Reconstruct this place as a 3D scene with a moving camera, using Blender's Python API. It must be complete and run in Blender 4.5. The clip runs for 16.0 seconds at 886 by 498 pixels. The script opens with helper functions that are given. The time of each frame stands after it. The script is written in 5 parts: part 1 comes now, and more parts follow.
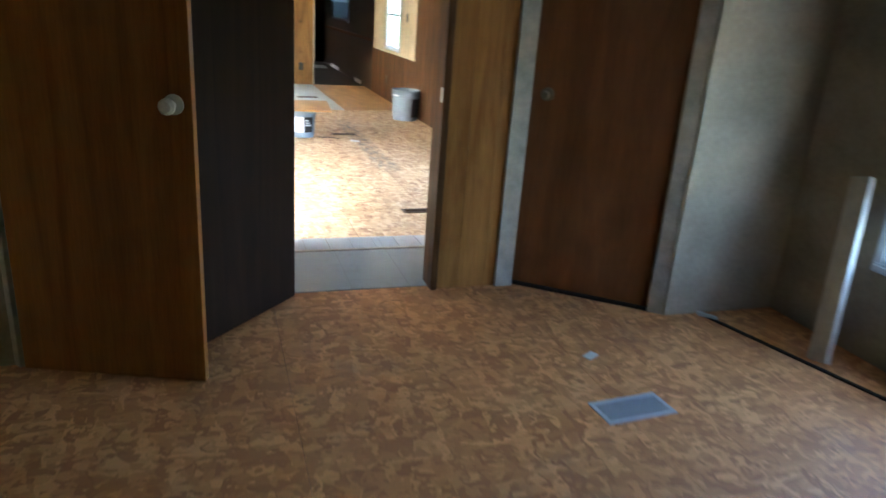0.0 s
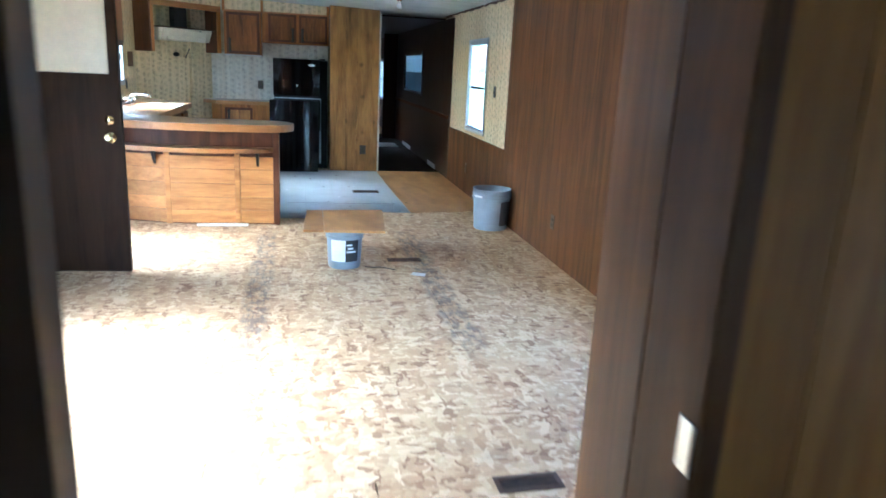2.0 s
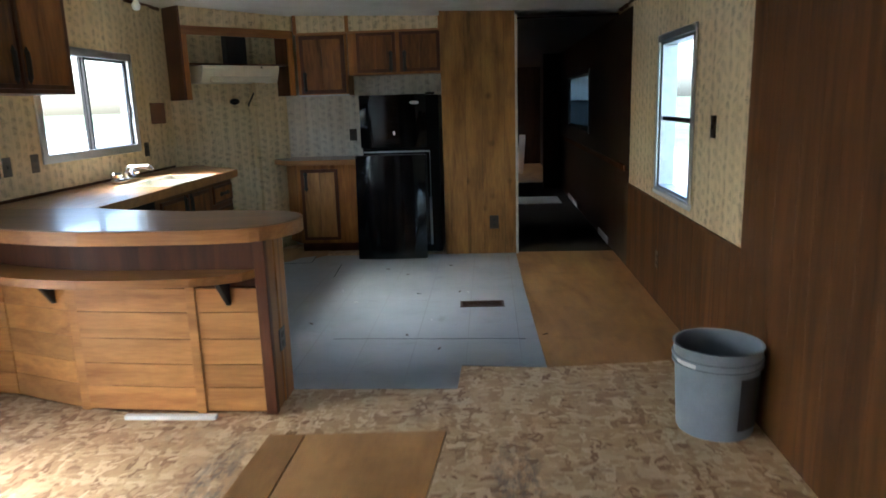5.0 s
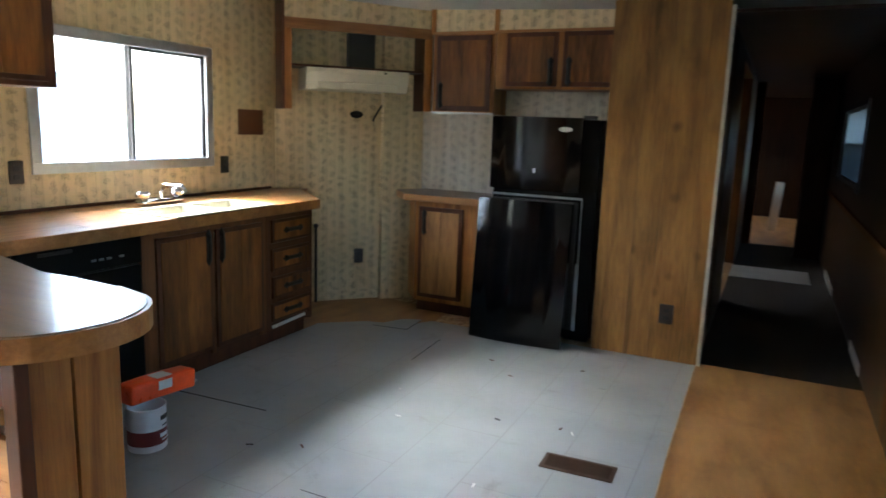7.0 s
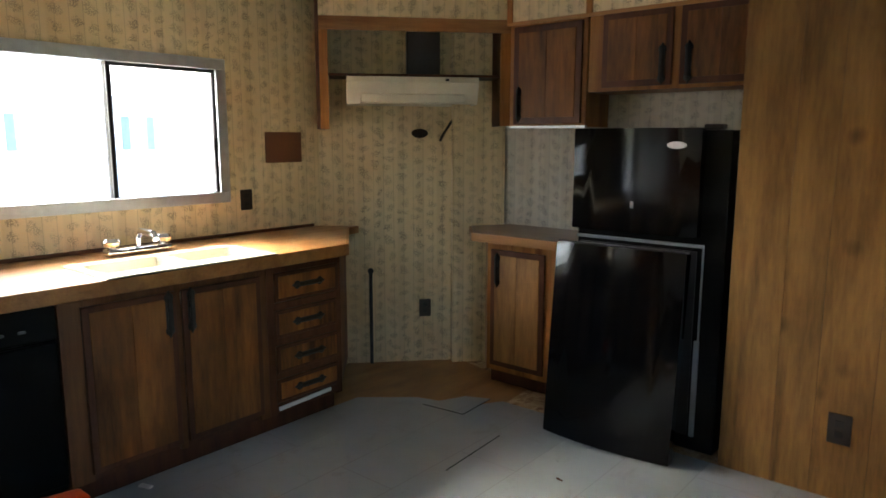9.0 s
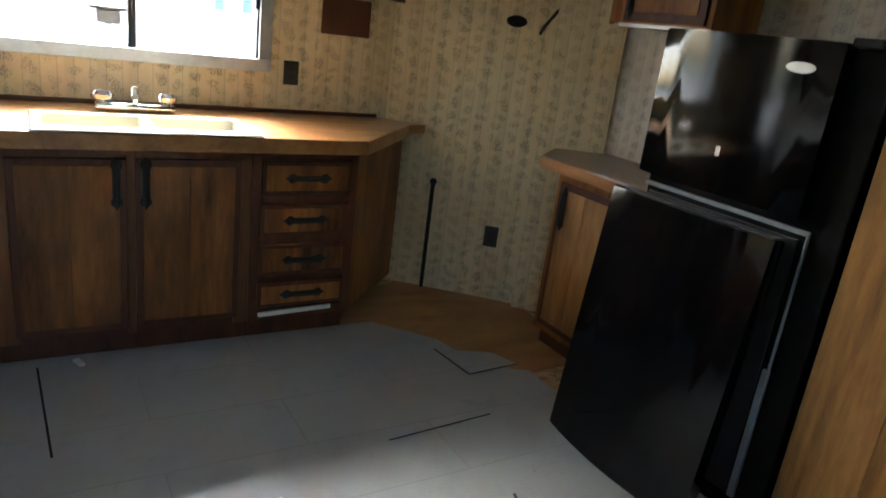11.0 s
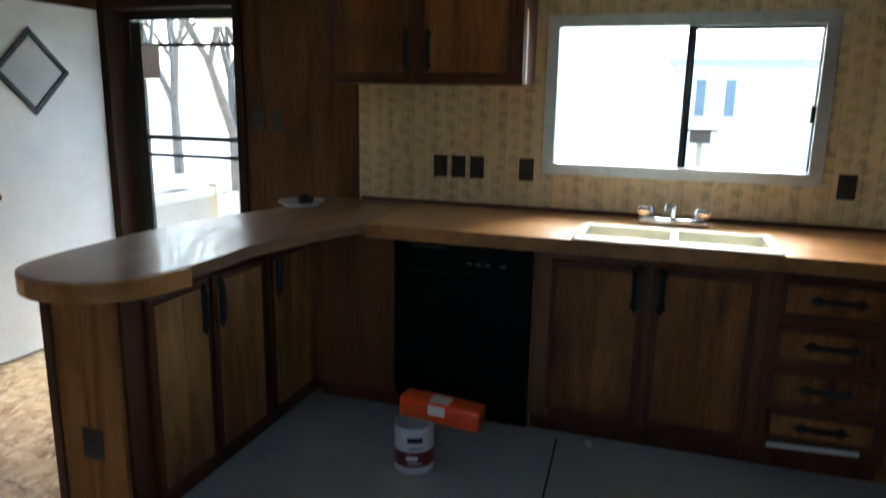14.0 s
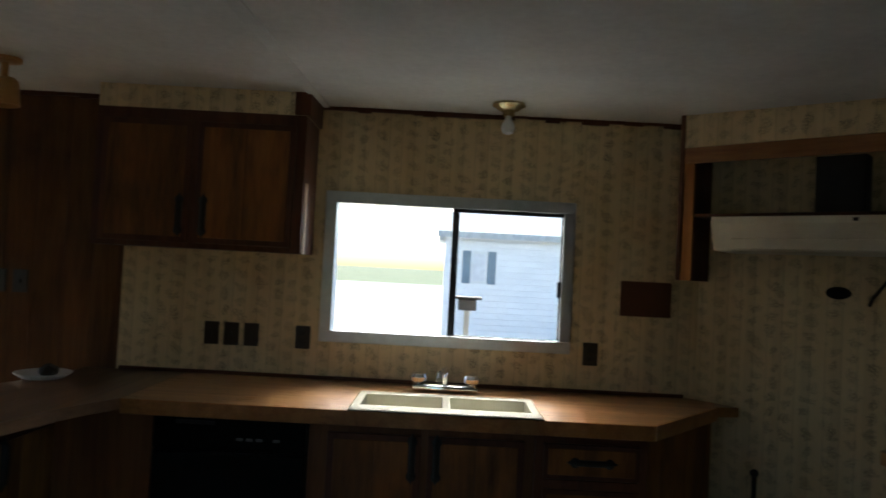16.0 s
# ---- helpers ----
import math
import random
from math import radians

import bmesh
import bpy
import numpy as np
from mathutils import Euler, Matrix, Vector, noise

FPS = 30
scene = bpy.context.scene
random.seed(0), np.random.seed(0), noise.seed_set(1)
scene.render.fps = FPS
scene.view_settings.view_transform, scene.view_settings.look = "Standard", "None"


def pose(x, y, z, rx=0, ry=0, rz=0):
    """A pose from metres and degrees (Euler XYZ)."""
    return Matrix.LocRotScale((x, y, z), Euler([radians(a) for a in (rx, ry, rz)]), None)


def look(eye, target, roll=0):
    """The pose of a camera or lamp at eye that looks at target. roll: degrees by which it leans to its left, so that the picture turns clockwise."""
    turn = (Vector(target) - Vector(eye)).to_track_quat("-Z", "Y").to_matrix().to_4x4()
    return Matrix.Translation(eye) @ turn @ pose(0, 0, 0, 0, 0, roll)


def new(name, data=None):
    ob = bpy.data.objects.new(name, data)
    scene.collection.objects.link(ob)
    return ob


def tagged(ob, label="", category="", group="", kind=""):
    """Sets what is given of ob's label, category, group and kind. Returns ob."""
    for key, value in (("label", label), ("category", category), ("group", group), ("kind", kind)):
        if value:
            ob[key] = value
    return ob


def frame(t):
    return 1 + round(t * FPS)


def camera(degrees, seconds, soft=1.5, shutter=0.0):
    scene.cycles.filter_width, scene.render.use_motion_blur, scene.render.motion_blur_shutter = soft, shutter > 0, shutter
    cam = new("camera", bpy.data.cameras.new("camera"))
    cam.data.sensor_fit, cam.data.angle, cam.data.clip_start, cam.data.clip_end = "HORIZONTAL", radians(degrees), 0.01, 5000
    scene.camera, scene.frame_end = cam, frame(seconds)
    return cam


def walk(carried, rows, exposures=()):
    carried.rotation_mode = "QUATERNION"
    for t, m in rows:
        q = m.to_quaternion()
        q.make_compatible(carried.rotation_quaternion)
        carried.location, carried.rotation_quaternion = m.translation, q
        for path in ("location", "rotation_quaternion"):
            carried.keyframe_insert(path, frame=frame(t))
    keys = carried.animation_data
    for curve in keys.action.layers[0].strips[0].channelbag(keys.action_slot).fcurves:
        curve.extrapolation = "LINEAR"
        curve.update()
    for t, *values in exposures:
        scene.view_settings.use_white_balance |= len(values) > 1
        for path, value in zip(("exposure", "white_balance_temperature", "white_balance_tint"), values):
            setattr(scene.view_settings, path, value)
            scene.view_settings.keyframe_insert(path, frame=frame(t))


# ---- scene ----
cam = camera(65.5, 16.0, 1.6, 0.4)
PATH = [
    (0, (0.281, -0.621, 1.411), (0.899, 1.163, 0.752), 4.2),
    (0.5, (0.498, 0.011, 1.395), (0.951, 1.847, 0.743), 5.2),
    (1, (0.64, 0.687, 1.412), (1.082, 2.557, 0.857), 4.2),
    (1.5, (0.759, 1.277, 1.422), (1.171, 3.189, 1.001), 4.5),
    (2, (0.868, 1.913, 1.452), (1.274, 3.805, 0.948), 2.8),
    (2.5, (0.991, 2.497, 1.469), (1.31, 4.424, 1.038), 1.8),
    (3, (1.115, 3.036, 1.461), (1.4, 4.976, 1.066), 3.4),
    (3.5, (1.232, 3.554, 1.447), (1.381, 5.52, 1.114), 1.8),
    (4, (1.359, 4.137, 1.422), (1.463, 6.108, 1.099), 3.2),
    (4.2, (1.423, 4.374, 1.418), (1.485, 6.322, 0.97), 1.1),
    (6.3, (2.1, 6.709, 1.414), (1.66, 8.626, 1.053), 1.1),
    (6.5, (2.148, 6.902, 1.414), (1.62, 8.78, 0.974), 0.3),
    (7, (2.25, 7.29, 1.417), (1.408, 9.069, 1.065), 2.0),
    (7.5, (2.267, 7.655, 1.428), (1.291, 9.352, 1.02), 2.4),
    (8, (2.211, 8.053, 1.434), (1.259, 9.753, 0.985), -0.9),
    (8.5, (2.194, 8.381, 1.438), (1.033, 9.975, 1.103), -0.6),
    (9, (2.191, 8.665, 1.444), (0.923, 10.179, 1.129), 0.1),
    (9.2, (2.185, 8.78, 1.441), (0.874, 10.261, 1.142), 1.3),
    (11.3, (2.233, 9.956, 1.399), (0.575, 10.847, 0.723), 5.8),
    (11.5, (2.244, 10.034, 1.398), (0.529, 10.797, 0.708), 3.1),
    (12, (2.281, 10.151, 1.399), (0.417, 10.446, 0.736), -0.1),
    (12.5, (2.279, 10.218, 1.391), (0.442, 9.913, 0.661), -0.9),
    (13, (2.286, 10.217, 1.409), (0.493, 9.713, 0.679), -2.4),
    (13.5, (2.288, 10.173, 1.422), (0.495, 9.599, 0.747), -0.7),
    (14, (2.324, 10.155, 1.46), (0.464, 9.556, 1.034), 1.0),
    (14.5, (2.342, 10.115, 1.485), (0.416, 9.595, 1.349), 1.6),
    (15, (2.342, 10.107, 1.493), (0.386, 9.688, 1.51), 2.3),
    (15.5, (2.34, 10.142, 1.501), (0.355, 9.909, 1.559), 2.7),
    (16, (2.335, 10.161, 1.495), (0.336, 10.159, 1.553), 3.0),
]
walk(cam, [(t, look(eye, target, roll)) for t, eye, target, roll in PATH], exposures=(
(0.0, 5.1, 5600, 6), (0.5, 5.05, 5400, 5), (1.0, 5.05, 4800, 3), (1.5, 4.8, 4700, 2), (2.0, 4.62, 4500, 0), (2.5, 4.15, 4600, 0), (3.0, 3.65, 4850, 2), (3.5, 3.12, 5500, 6), (4.2, 3.12, 5400, 5),
    (6.3, 3.98, 5500, 5), (7.0, 3.92, 5700, 6), (9.2, 3.82, 6200, 8), (11.3, 3.75, 6000, 8), (12.5, 3.7, 5800, 5), (13.5, 3.35, 5600, 3), (14.0, 2.85, 5500, 2), (14.5, 2.5, 5500, 2), (15.0, 2.25, 5500, 3), (16.0, 1.75, 5900, 5),
))

# ---- light ----
world = bpy.data.worlds.new("sky")
scene.world = world
world.use_nodes = True
wn = world.node_tree.nodes
sky = wn.new("ShaderNodeTexSky")
sky.sky_type = "NISHITA"
sky.sun_disc = False
sky.sun_elevation = radians(42)
sky.sun_rotation = radians(-100)
sky.air_density, sky.dust_density = 1.0, 4.0
world.node_tree.links.new(sky.outputs["Color"], wn["Background"].inputs["Color"])
wn["Background"].inputs["Strength"].default_value = 0.15

sun_data = bpy.data.lights.new("sun", "SUN")
sun_data.energy, sun_data.angle, sun_data.color = 0.8, radians(28), (1.0, 0.96, 0.9)
sun = new("sun", sun_data)
sun.matrix_basis = look((-36, 6, 33), (0, 0, 0))

# ---- plan, in metres ----
XL, XR = -1.15, 2.85
YF, YB = 2.72, 12.30          # partition to the bedroom, back wall of the kitchen
YP = 11.68                    # face of the panelled pier beside the hall
HALL_L = 1.94
Y_END = 21.0
TOP = 0.91                    # worktop height


def ceil_z(x):
    return 2.29 - 0.035 * (x - XL)


# ---- mesh helpers ----
def bx(b, x0, x1, y0, y1, z0, z1, bev=0.0, m=None):
    mat = Matrix.Translation(((x0 + x1) / 2, (y0 + y1) / 2, (z0 + z1) / 2)) @ Matrix.Diagonal((abs(x1 - x0), abs(y1 - y0), abs(z1 - z0), 1))
    if m is not None:
        mat = m @ mat
    vs = bmesh.ops.create_cube(b, size=1, matrix=mat)["verts"]
    if bev > 0:
        es = list({e for v in vs for e in v.link_edges})
        bmesh.ops.bevel(b, geom=es, offset=bev, segments=2, affect="EDGES", profile=0.5)
    return b


def box(*a, bev=0.0, m=None):
    return bx(bmesh.new(), *a, bev=bev, m=m)


def prism(b, poly, z0, z1, bev=0.0):
    lo = [b.verts.new((x, y, z0)) for x, y in poly]
    hi = [b.verts.new((x, y, z1)) for x, y in poly]
    n = len(poly)
    fs = [b.faces.new(hi), b.faces.new(lo[::-1])]
    for i in range(n):
        fs.append(b.faces.new((lo[i], lo[(i + 1) % n], hi[(i + 1) % n], hi[i])))
    if bev > 0:
        es = list(set(fs[0].edges) | set(fs[1].edges))
        bmesh.ops.bevel(b, geom=es, offset=bev, segments=2, affect="EDGES", profile=0.5)
    return b


def rod(b, p, q, r0, r1=None, n=12):
    p, q = Vector(p), Vector(q)
    r1 = r0 if r1 is None else r1
    d = q - p
    m = Matrix.Translation((p + q) / 2) @ d.to_track_quat("Z", "Y").to_matrix().to_4x4()
    bmesh.ops.create_cone(b, cap_ends=True, segments=n, radius1=r0, radius2=r1, depth=d.length, matrix=m)
    return b


def lathe(b, profile, n=28, at=(0, 0, 0), m=None):
    m = m or Matrix.Identity(4)
    rings = []
    for r, z in profile:
        if r < 1e-5:
            rings.append([b.verts.new(m @ Vector((at[0], at[1], at[2] + z)))])
        else:
            rings.append([b.verts.new(m @ Vector((at[0] + r * math.cos(2 * math.pi * k / n), at[1] + r * math.sin(2 * math.pi * k / n), at[2] + z))) for k in range(n)])
    for a, c in zip(rings, rings[1:]):
        for k in range(n):
            j = (k + 1) % n
            if len(a) == 1 and len(c) > 1:
                b.faces.new((a[0], c[k], c[j]))
            elif len(c) == 1 and len(a) > 1:
                b.faces.new((a[k], a[j], c[0]))
            elif len(a) > 1:
                b.faces.new((a[k], a[j], c[j], c[k]))
    return b


def tube(b, pts, r, n=8):
    for p, q in zip(pts, pts[1:]):
        rod(b, p, q, r, n=n)
    return b


def mesh_of(name, b, material, smooth=False):
    bmesh.ops.recalc_face_normals(b, faces=b.faces)
    me = bpy.data.meshes.new(name)
    b.to_mesh(me)
    b.free()
    me.materials.append(material)
    if smooth:
        me.shade_smooth()
        me.set_sharp_from_angle(angle=radians(40))
    return me


def part(name, b, material, parent, label="", smooth=False):
    ob = new(name, mesh_of(name, b, material, smooth))
    ob.parent = parent
    if label:
        tagged(ob, label)
    return ob


def thing(name, m, label, category, group=""):
    ob = new(name)
    ob.empty_display_size = 0.1
    ob.matrix_basis = m
    return tagged(ob, label, category, group)


def solid(name, b, material, label="", category="", kind="", m=None, smooth=False, group=""):
    ob = new(name, mesh_of(name, b, material, smooth))
    if m is not None:
        ob.matrix_basis = m
    return tagged(ob, label, category, group, kind)


# ---- materials ----
class Nodes:
    def __init__(self, name):
        self.m = bpy.data.materials.new(name)
        self.m.use_nodes = True
        self.t = self.m.node_tree
        self.p = self.t.nodes["Principled BSDF"]

    def n(self, kind, **inputs):
        node = self.t.nodes.new("ShaderNode" + kind)
        for k, v in inputs.items():
            key = k.replace("_", " ")
            self.put(node.inputs[key if key in node.inputs else int(k[1:])], v)
        return node

    def put(self, socket, v):
        if isinstance(v, bpy.types.NodeSocket):
            self.t.links.new(v, socket)
        else:
            socket.default_value = v

    def ob(self, scale=(1, 1, 1), shift=0.0, rot=(0, 0, 0)):
        c = self.n("TexCoord").outputs["Object"]
        if shift:
            r = self.n("ObjectInfo").outputs["Random"]
            k = self.n("VectorMath", i0=c)
            k.operation = "ADD"
            s = self.n("VectorMath", i0=(3.7, 5.1, 7.3))
            s.operation = "SCALE"
            self.put(s.inputs["Scale"], self.math("MULTIPLY", r, shift))
            self.put(k.inputs[1], s.outputs[0])
            c = k.outputs[0]
        return self.n("Mapping", Vector=c, Scale=scale, Rotation=rot).outputs[0]

    def noise(self, vec, scale, detail=4.0, rough=0.55, distort=0.0):
        return self.n("TexNoise", Vector=vec, Scale=scale, Detail=detail, Roughness=rough, Distortion=distort).outputs["Fac"]

    def math(self, op, a, c=0.0):
        k = self.n("Math", i0=a, i1=c)
        k.operation = op
        return k.outputs[0]

    def ramp(self, fac, *stops):
        k = self.n("ValToRGB", Fac=fac)
        e = k.color_ramp.elements
        while len(e) < len(stops):
            e.new(0.5)
        for el, (pos, col) in zip(e, stops):
            el.position, el.color = pos, (*col, 1) if len(col) == 3 else col
        return k.outputs["Color"]

    def mix(self, a, c, fac, mode="MIX"):
        k = self.n("Mix")
        k.data_type, k.blend_type = "RGBA", mode
        self.put(k.inputs[0], fac)
        self.put(k.inputs[6], a if isinstance(a, bpy.types.NodeSocket) else (*a, 1))
        self.put(k.inputs[7], c if isinstance(c, bpy.types.NodeSocket) else (*c, 1))
        return k.outputs[2]

    def bump(self, height, strength, dist=0.002):
        self.put(self.p.inputs["Normal"], self.n("Bump", Height=height, Strength=strength, Distance=dist).outputs[0])

    def done(self, color, rough, metal=0.0, spec=0.5, coat=0.0):
        self.put(self.p.inputs["Base Color"], color if isinstance(color, bpy.types.NodeSocket) else (*color, 1))
        self.put(self.p.inputs["Roughness"], rough)
        self.p.inputs["Metallic"].default_value = metal
        self.p.inputs["Specular IOR Level"].default_value = spec
        self.p.inputs["Coat Weight"].default_value = coat
        return self.m


def dim(c, k):
    return tuple(v * k for v in c)


def wood(name, dark, light, axis="z", rough=0.5, grain=1.0, coat=0.0, tone=0.25, knots=False, spec=0.5):
    """Grain runs along the axis of the thing's own coordinates; each object takes its own stretch of it."""
    k = Nodes(name)
    long, wide = 1.4, 16.0 * grain
    sc = {"x": (long, wide, wide), "y": (wide, long, wide), "z": (wide, wide, long)}[axis]
    v = k.ob(sc, 9.0)
    big = k.noise(v, 0.55, 3, 0.5, 1.2)
    fine = k.noise(v, 5.0, 5, 0.65)
    f = k.math("ADD", k.math("MULTIPLY", big, 0.65), k.math("MULTIPLY", fine, 0.35))
    col = k.ramp(f, (0.32, dark), (0.5, tuple((a + c) / 2 for a, c in zip(dark, light))), (0.68, light))
    if knots:
        vo = k.n("TexVoronoi", Vector=k.ob((4.0, 4.0, 4.0) if axis != "x" else (2.4, 5.0, 5.0), 9.0), Scale=1.0).outputs["Distance"]
        col = k.mix(dim(dark, 0.5), col, k.ramp(k.math("ADD", vo, k.math("MULTIPLY", k.noise(v, 2.0, 3), 0.14)), (0.1, (0.3, 0.3, 0.3)), (0.24, (1, 1, 1))))
    r = k.n("ObjectInfo").outputs["Random"]
    tint = k.math("ADD", k.math("MULTIPLY", r, tone), 1.0 - tone / 2)
    hs = k.n("HueSaturation", Color=col, Value=tint)
    stain = k.noise(k.ob((1, 1, 1), 4.0), 3.0, 4)
    col = k.mix(hs.outputs[0], dim(dark, 0.6), k.ramp(stain, (0.55, (0, 0, 0)), (0.8, (0.55, 0.55, 0.55))))
    k.bump(fine, 0.25, 0.001)
    return k.done(col, k.math("ADD", k.math("MULTIPLY", fine, 0.2), rough - 0.1), coat=coat, spec=spec)


def plain(name, c, rough=0.5, metal=0.0, vary=0.18, scale=6.0, bump=0.1, spec=0.5, coat=0.0):
    k = Nodes(name)
    v = k.ob((1, 1, 1), 5.0)
    n1, n2 = k.noise(v, scale, 4), k.noise(v, scale * 14, 3)
    f = k.math("ADD", k.math("MULTIPLY", n1, 0.7), k.math("MULTIPLY", n2, 0.3))
    col = k.ramp(f, (0.3, dim(c, 1 - vary)), (0.7, tuple(min(1, x * (1 + vary * 0.6)) for x in c)))
    if bump:
        k.bump(n2, bump, 0.0008)
    return k.done(col, k.math("ADD", k.math("MULTIPLY", n1, 0.16), max(0.02, rough - 0.08)), metal, spec, coat)


def osb(name, tint=1.0, warm=(1, 1, 1), soft=0.0):
    k = Nodes(name)
    c = k.ob((1, 1, 1), 0.0)
    wob = k.n("TexNoise", Vector=c, Scale=9.0, Detail=2.0).outputs["Color"]
    cols, edges = [], []
    for rot, sc in ((0.5, (7.5, 29, 1)), (-0.7, (28, 8, 1)), (1.9, (8, 32, 1))):
        a = k.n("VectorMath", i0=c)
        a.operation = "ADD"
        w = k.n("VectorMath", i0=wob)
        w.operation = "SCALE"
        w.inputs["Scale"].default_value = 0.09
        k.put(a.inputs[1], w.outputs[0])
        mp = k.n("Mapping", Vector=a.outputs[0], Scale=sc, Rotation=(0, 0, rot)).outputs[0]
        vo = k.n("TexVoronoi", Vector=mp, Scale=1.0)
        cols.append(k.n("SeparateColor", Color=vo.outputs["Color"]).outputs[0])
        edges.append(vo.outputs["Distance"])
    pick = k.noise(c, 14.0, 2)
    f = k.mix(k.mix((0, 0, 0), (1, 1, 1), cols[0]), k.mix((0, 0, 0), (1, 1, 1), cols[1]), k.ramp(pick, (0.44, (0, 0, 0)), (0.46, (1, 1, 1))))
    f = k.mix(f, k.mix((0, 0, 0), (1, 1, 1), cols[2]), k.ramp(pick, (0.55, (0, 0, 0)), (0.57, (1, 1, 1))))
    col = k.ramp(f, (0.0, dim((0.25 + 0.17 * soft, 0.135 + 0.135 * soft, 0.065 + 0.075 * soft), tint)), (0.22, dim((0.42, 0.27, 0.14), tint)), (0.6, dim((0.53, 0.375, 0.205), tint)), (1.0, dim((0.68, 0.53, 0.33), tint)))
    col = k.mix(col, warm, 1.0, "MULTIPLY")
    grain = k.noise(k.ob((60, 60, 1)), 3.0, 4)
    col = k.mix(col, dim((0.28, 0.14, 0.06), tint), k.ramp(grain, (0.5, (0, 0, 0)), (0.75, (0.35, 0.35, 0.35))))
    dirt = k.noise(k.ob((1, 1, 1)), 1.7, 6, 0.65)
    col = k.mix(col, (0.16, 0.12, 0.09), k.ramp(dirt, (0.56, (0, 0, 0)), (0.78, (0.6, 0.6, 0.6))))
    sep = k.n("SeparateXYZ", Vector=k.n("TexCoord").outputs["Object"])
    rub = k.noise(k.ob((9, 3, 1)), 2.5, 5, 0.7)
    for x, w in ((0.60, 0.10), (1.79, 0.12)):
        near = k.ramp(k.math("ABSOLUTE", k.math("SUBTRACT", sep.outputs[0], x)), (w * 0.55, (1, 1, 1)), (w, (0, 0, 0)))
        along = k.ramp(k.math("MULTIPLY", k.math("ABSOLUTE", k.math("SUBTRACT", sep.outputs[1], 6.6)), 0.4), (0.45, (1, 1, 1)), (0.62, (0, 0, 0)))
        f2 = k.math("MULTIPLY", k.math("MULTIPLY", near, along), k.ramp(rub, (0.42, (0, 0, 0)), (0.58, (0.75, 0.75, 0.75))))
        col = k.mix(col, (0.12, 0.105, 0.095), f2)
    k.bump(f, 0.35, 0.002)
    return k.done(col, 0.62)


def wallpaper(name, base=(0.72, 0.585, 0.34), ink=(0.14, 0.11, 0.075)):
    k = Nodes(name)
    v = k.ob((1, 0, 1))
    sep = k.n("SeparateXYZ", Vector=v)
    u = sep.outputs[0]
    stripe = k.math("SINE", k.math("MULTIPLY", u, 2 * math.pi / 0.125))
    fade = k.noise(k.ob((1.2, 1, 0.5)), 1.4, 4)
    col = k.mix(base, dim(base, 0.84), k.ramp(stripe, (0.3, (0, 0, 0)), (0.7, (0.6, 0.6, 0.6))))
    col = k.mix(col, (0.44, 0.28, 0.11), k.ramp(fade, (0.45, (0, 0, 0)), (0.75, (0.6, 0.6, 0.6))))
    jit = k.noise(v, 5.0, 2)
    cu = k.math("DIVIDE", k.math("ADD", u, k.math("MULTIPLY", jit, 0.14)), 0.083)
    cz = k.math("ADD", k.math("DIVIDE", k.math("ADD", sep.outputs[2], k.math("MULTIPLY", jit, 0.2)), 0.074), k.math("MULTIPLY", k.math("FLOOR", cu), 0.5))
    du = k.math("SUBTRACT", k.math("FRACT", cu), 0.5)
    dz = k.math("SUBTRACT", k.math("FRACT", cz), 0.5)
    blob = k.math("ADD", k.math("SQRT", k.math("ADD", k.math("MULTIPLY", du, du), k.math("MULTIPLY", dz, dz))), k.math("MULTIPLY", k.noise(v, 38.0, 3), 0.75))
    leaf = k.noise(k.ob((1, 0.0001, 1)), 150.0, 2, 0.6)
    f = k.math("MULTIPLY", k.ramp(blob, (0.6, (1, 1, 1)), (0.76, (0, 0, 0))), k.ramp(leaf, (0.46, (0, 0, 0)), (0.52, (1, 1, 1))))
    on = k.ramp(stripe, (0.0, (0.7, 0.7, 0.7)), (0.6, (1, 1, 1)))
    f = k.math("MULTIPLY", f, on)
    col = k.mix(col, ink, k.math("MULTIPLY", f, k.ramp(k.noise(v, 3.0, 3), (0.35, (0.42, 0.42, 0.42)), (0.65, (0.82, 0.82, 0.82)))))
    edge = k.ramp(k.math("SINE", k.math("MULTIPLY", u, 4 * math.pi / 0.125)), (0.97, (0, 0, 0)), (1.0, (0.35, 0.35, 0.35)))
    col = k.mix(col, dim(ink, 1.3), edge)
    k.bump(leaf, 0.1, 0.0006)
    return k.done(col, 0.6)


def glass(name):
    k = Nodes(name)
    k.p.inputs["Transmission Weight"].default_value = 1.0
    k.p.inputs["IOR"].default_value = 1.02
    return k.done((0.97, 0.99, 0.98), 0.02)


OSB = osb("osb")
# Same board; bedroom copy is tinted orange to offset the bluish window light.
OSB_LIGHT_WARMED = osb("osb_light_warmed", 1.05, (1.18, 0.76, 0.46), 0.7)
PANEL = wood("dark_panelling", (0.05, 0.02, 0.006), (0.17, 0.073, 0.022), "z", 0.52, 1.0, 0.0, 0.25, False, 0.18)
PANEL_BED = wood("bedroom_panelling", (0.24, 0.095, 0.02), (0.48, 0.22, 0.056), "z", 0.5, 1.0, 0.0, 0.25, False, 0.15)
PANEL_OAK = wood("oak_panelling", (0.1, 0.047, 0.012), (0.37, 0.188, 0.05), "z", 0.55, 0.7, 0.0, 0.18, True, 0.25)
BOARD_PINE = wood("knotty_pine", (0.3, 0.115, 0.026), (0.61, 0.305, 0.085), "x", 0.45, 1.0, 0.1, 0.35, True)
OAK_X = wood("oak_edge", (0.22, 0.085, 0.02), (0.46, 0.22, 0.065), "x", 0.4, 1.2, 0.1)
OAK_Z = wood("oak_frame", (0.19, 0.068, 0.014), (0.47, 0.2, 0.046), "z", 0.45, 1.2, 0.0, 0.2, False, 0.3)
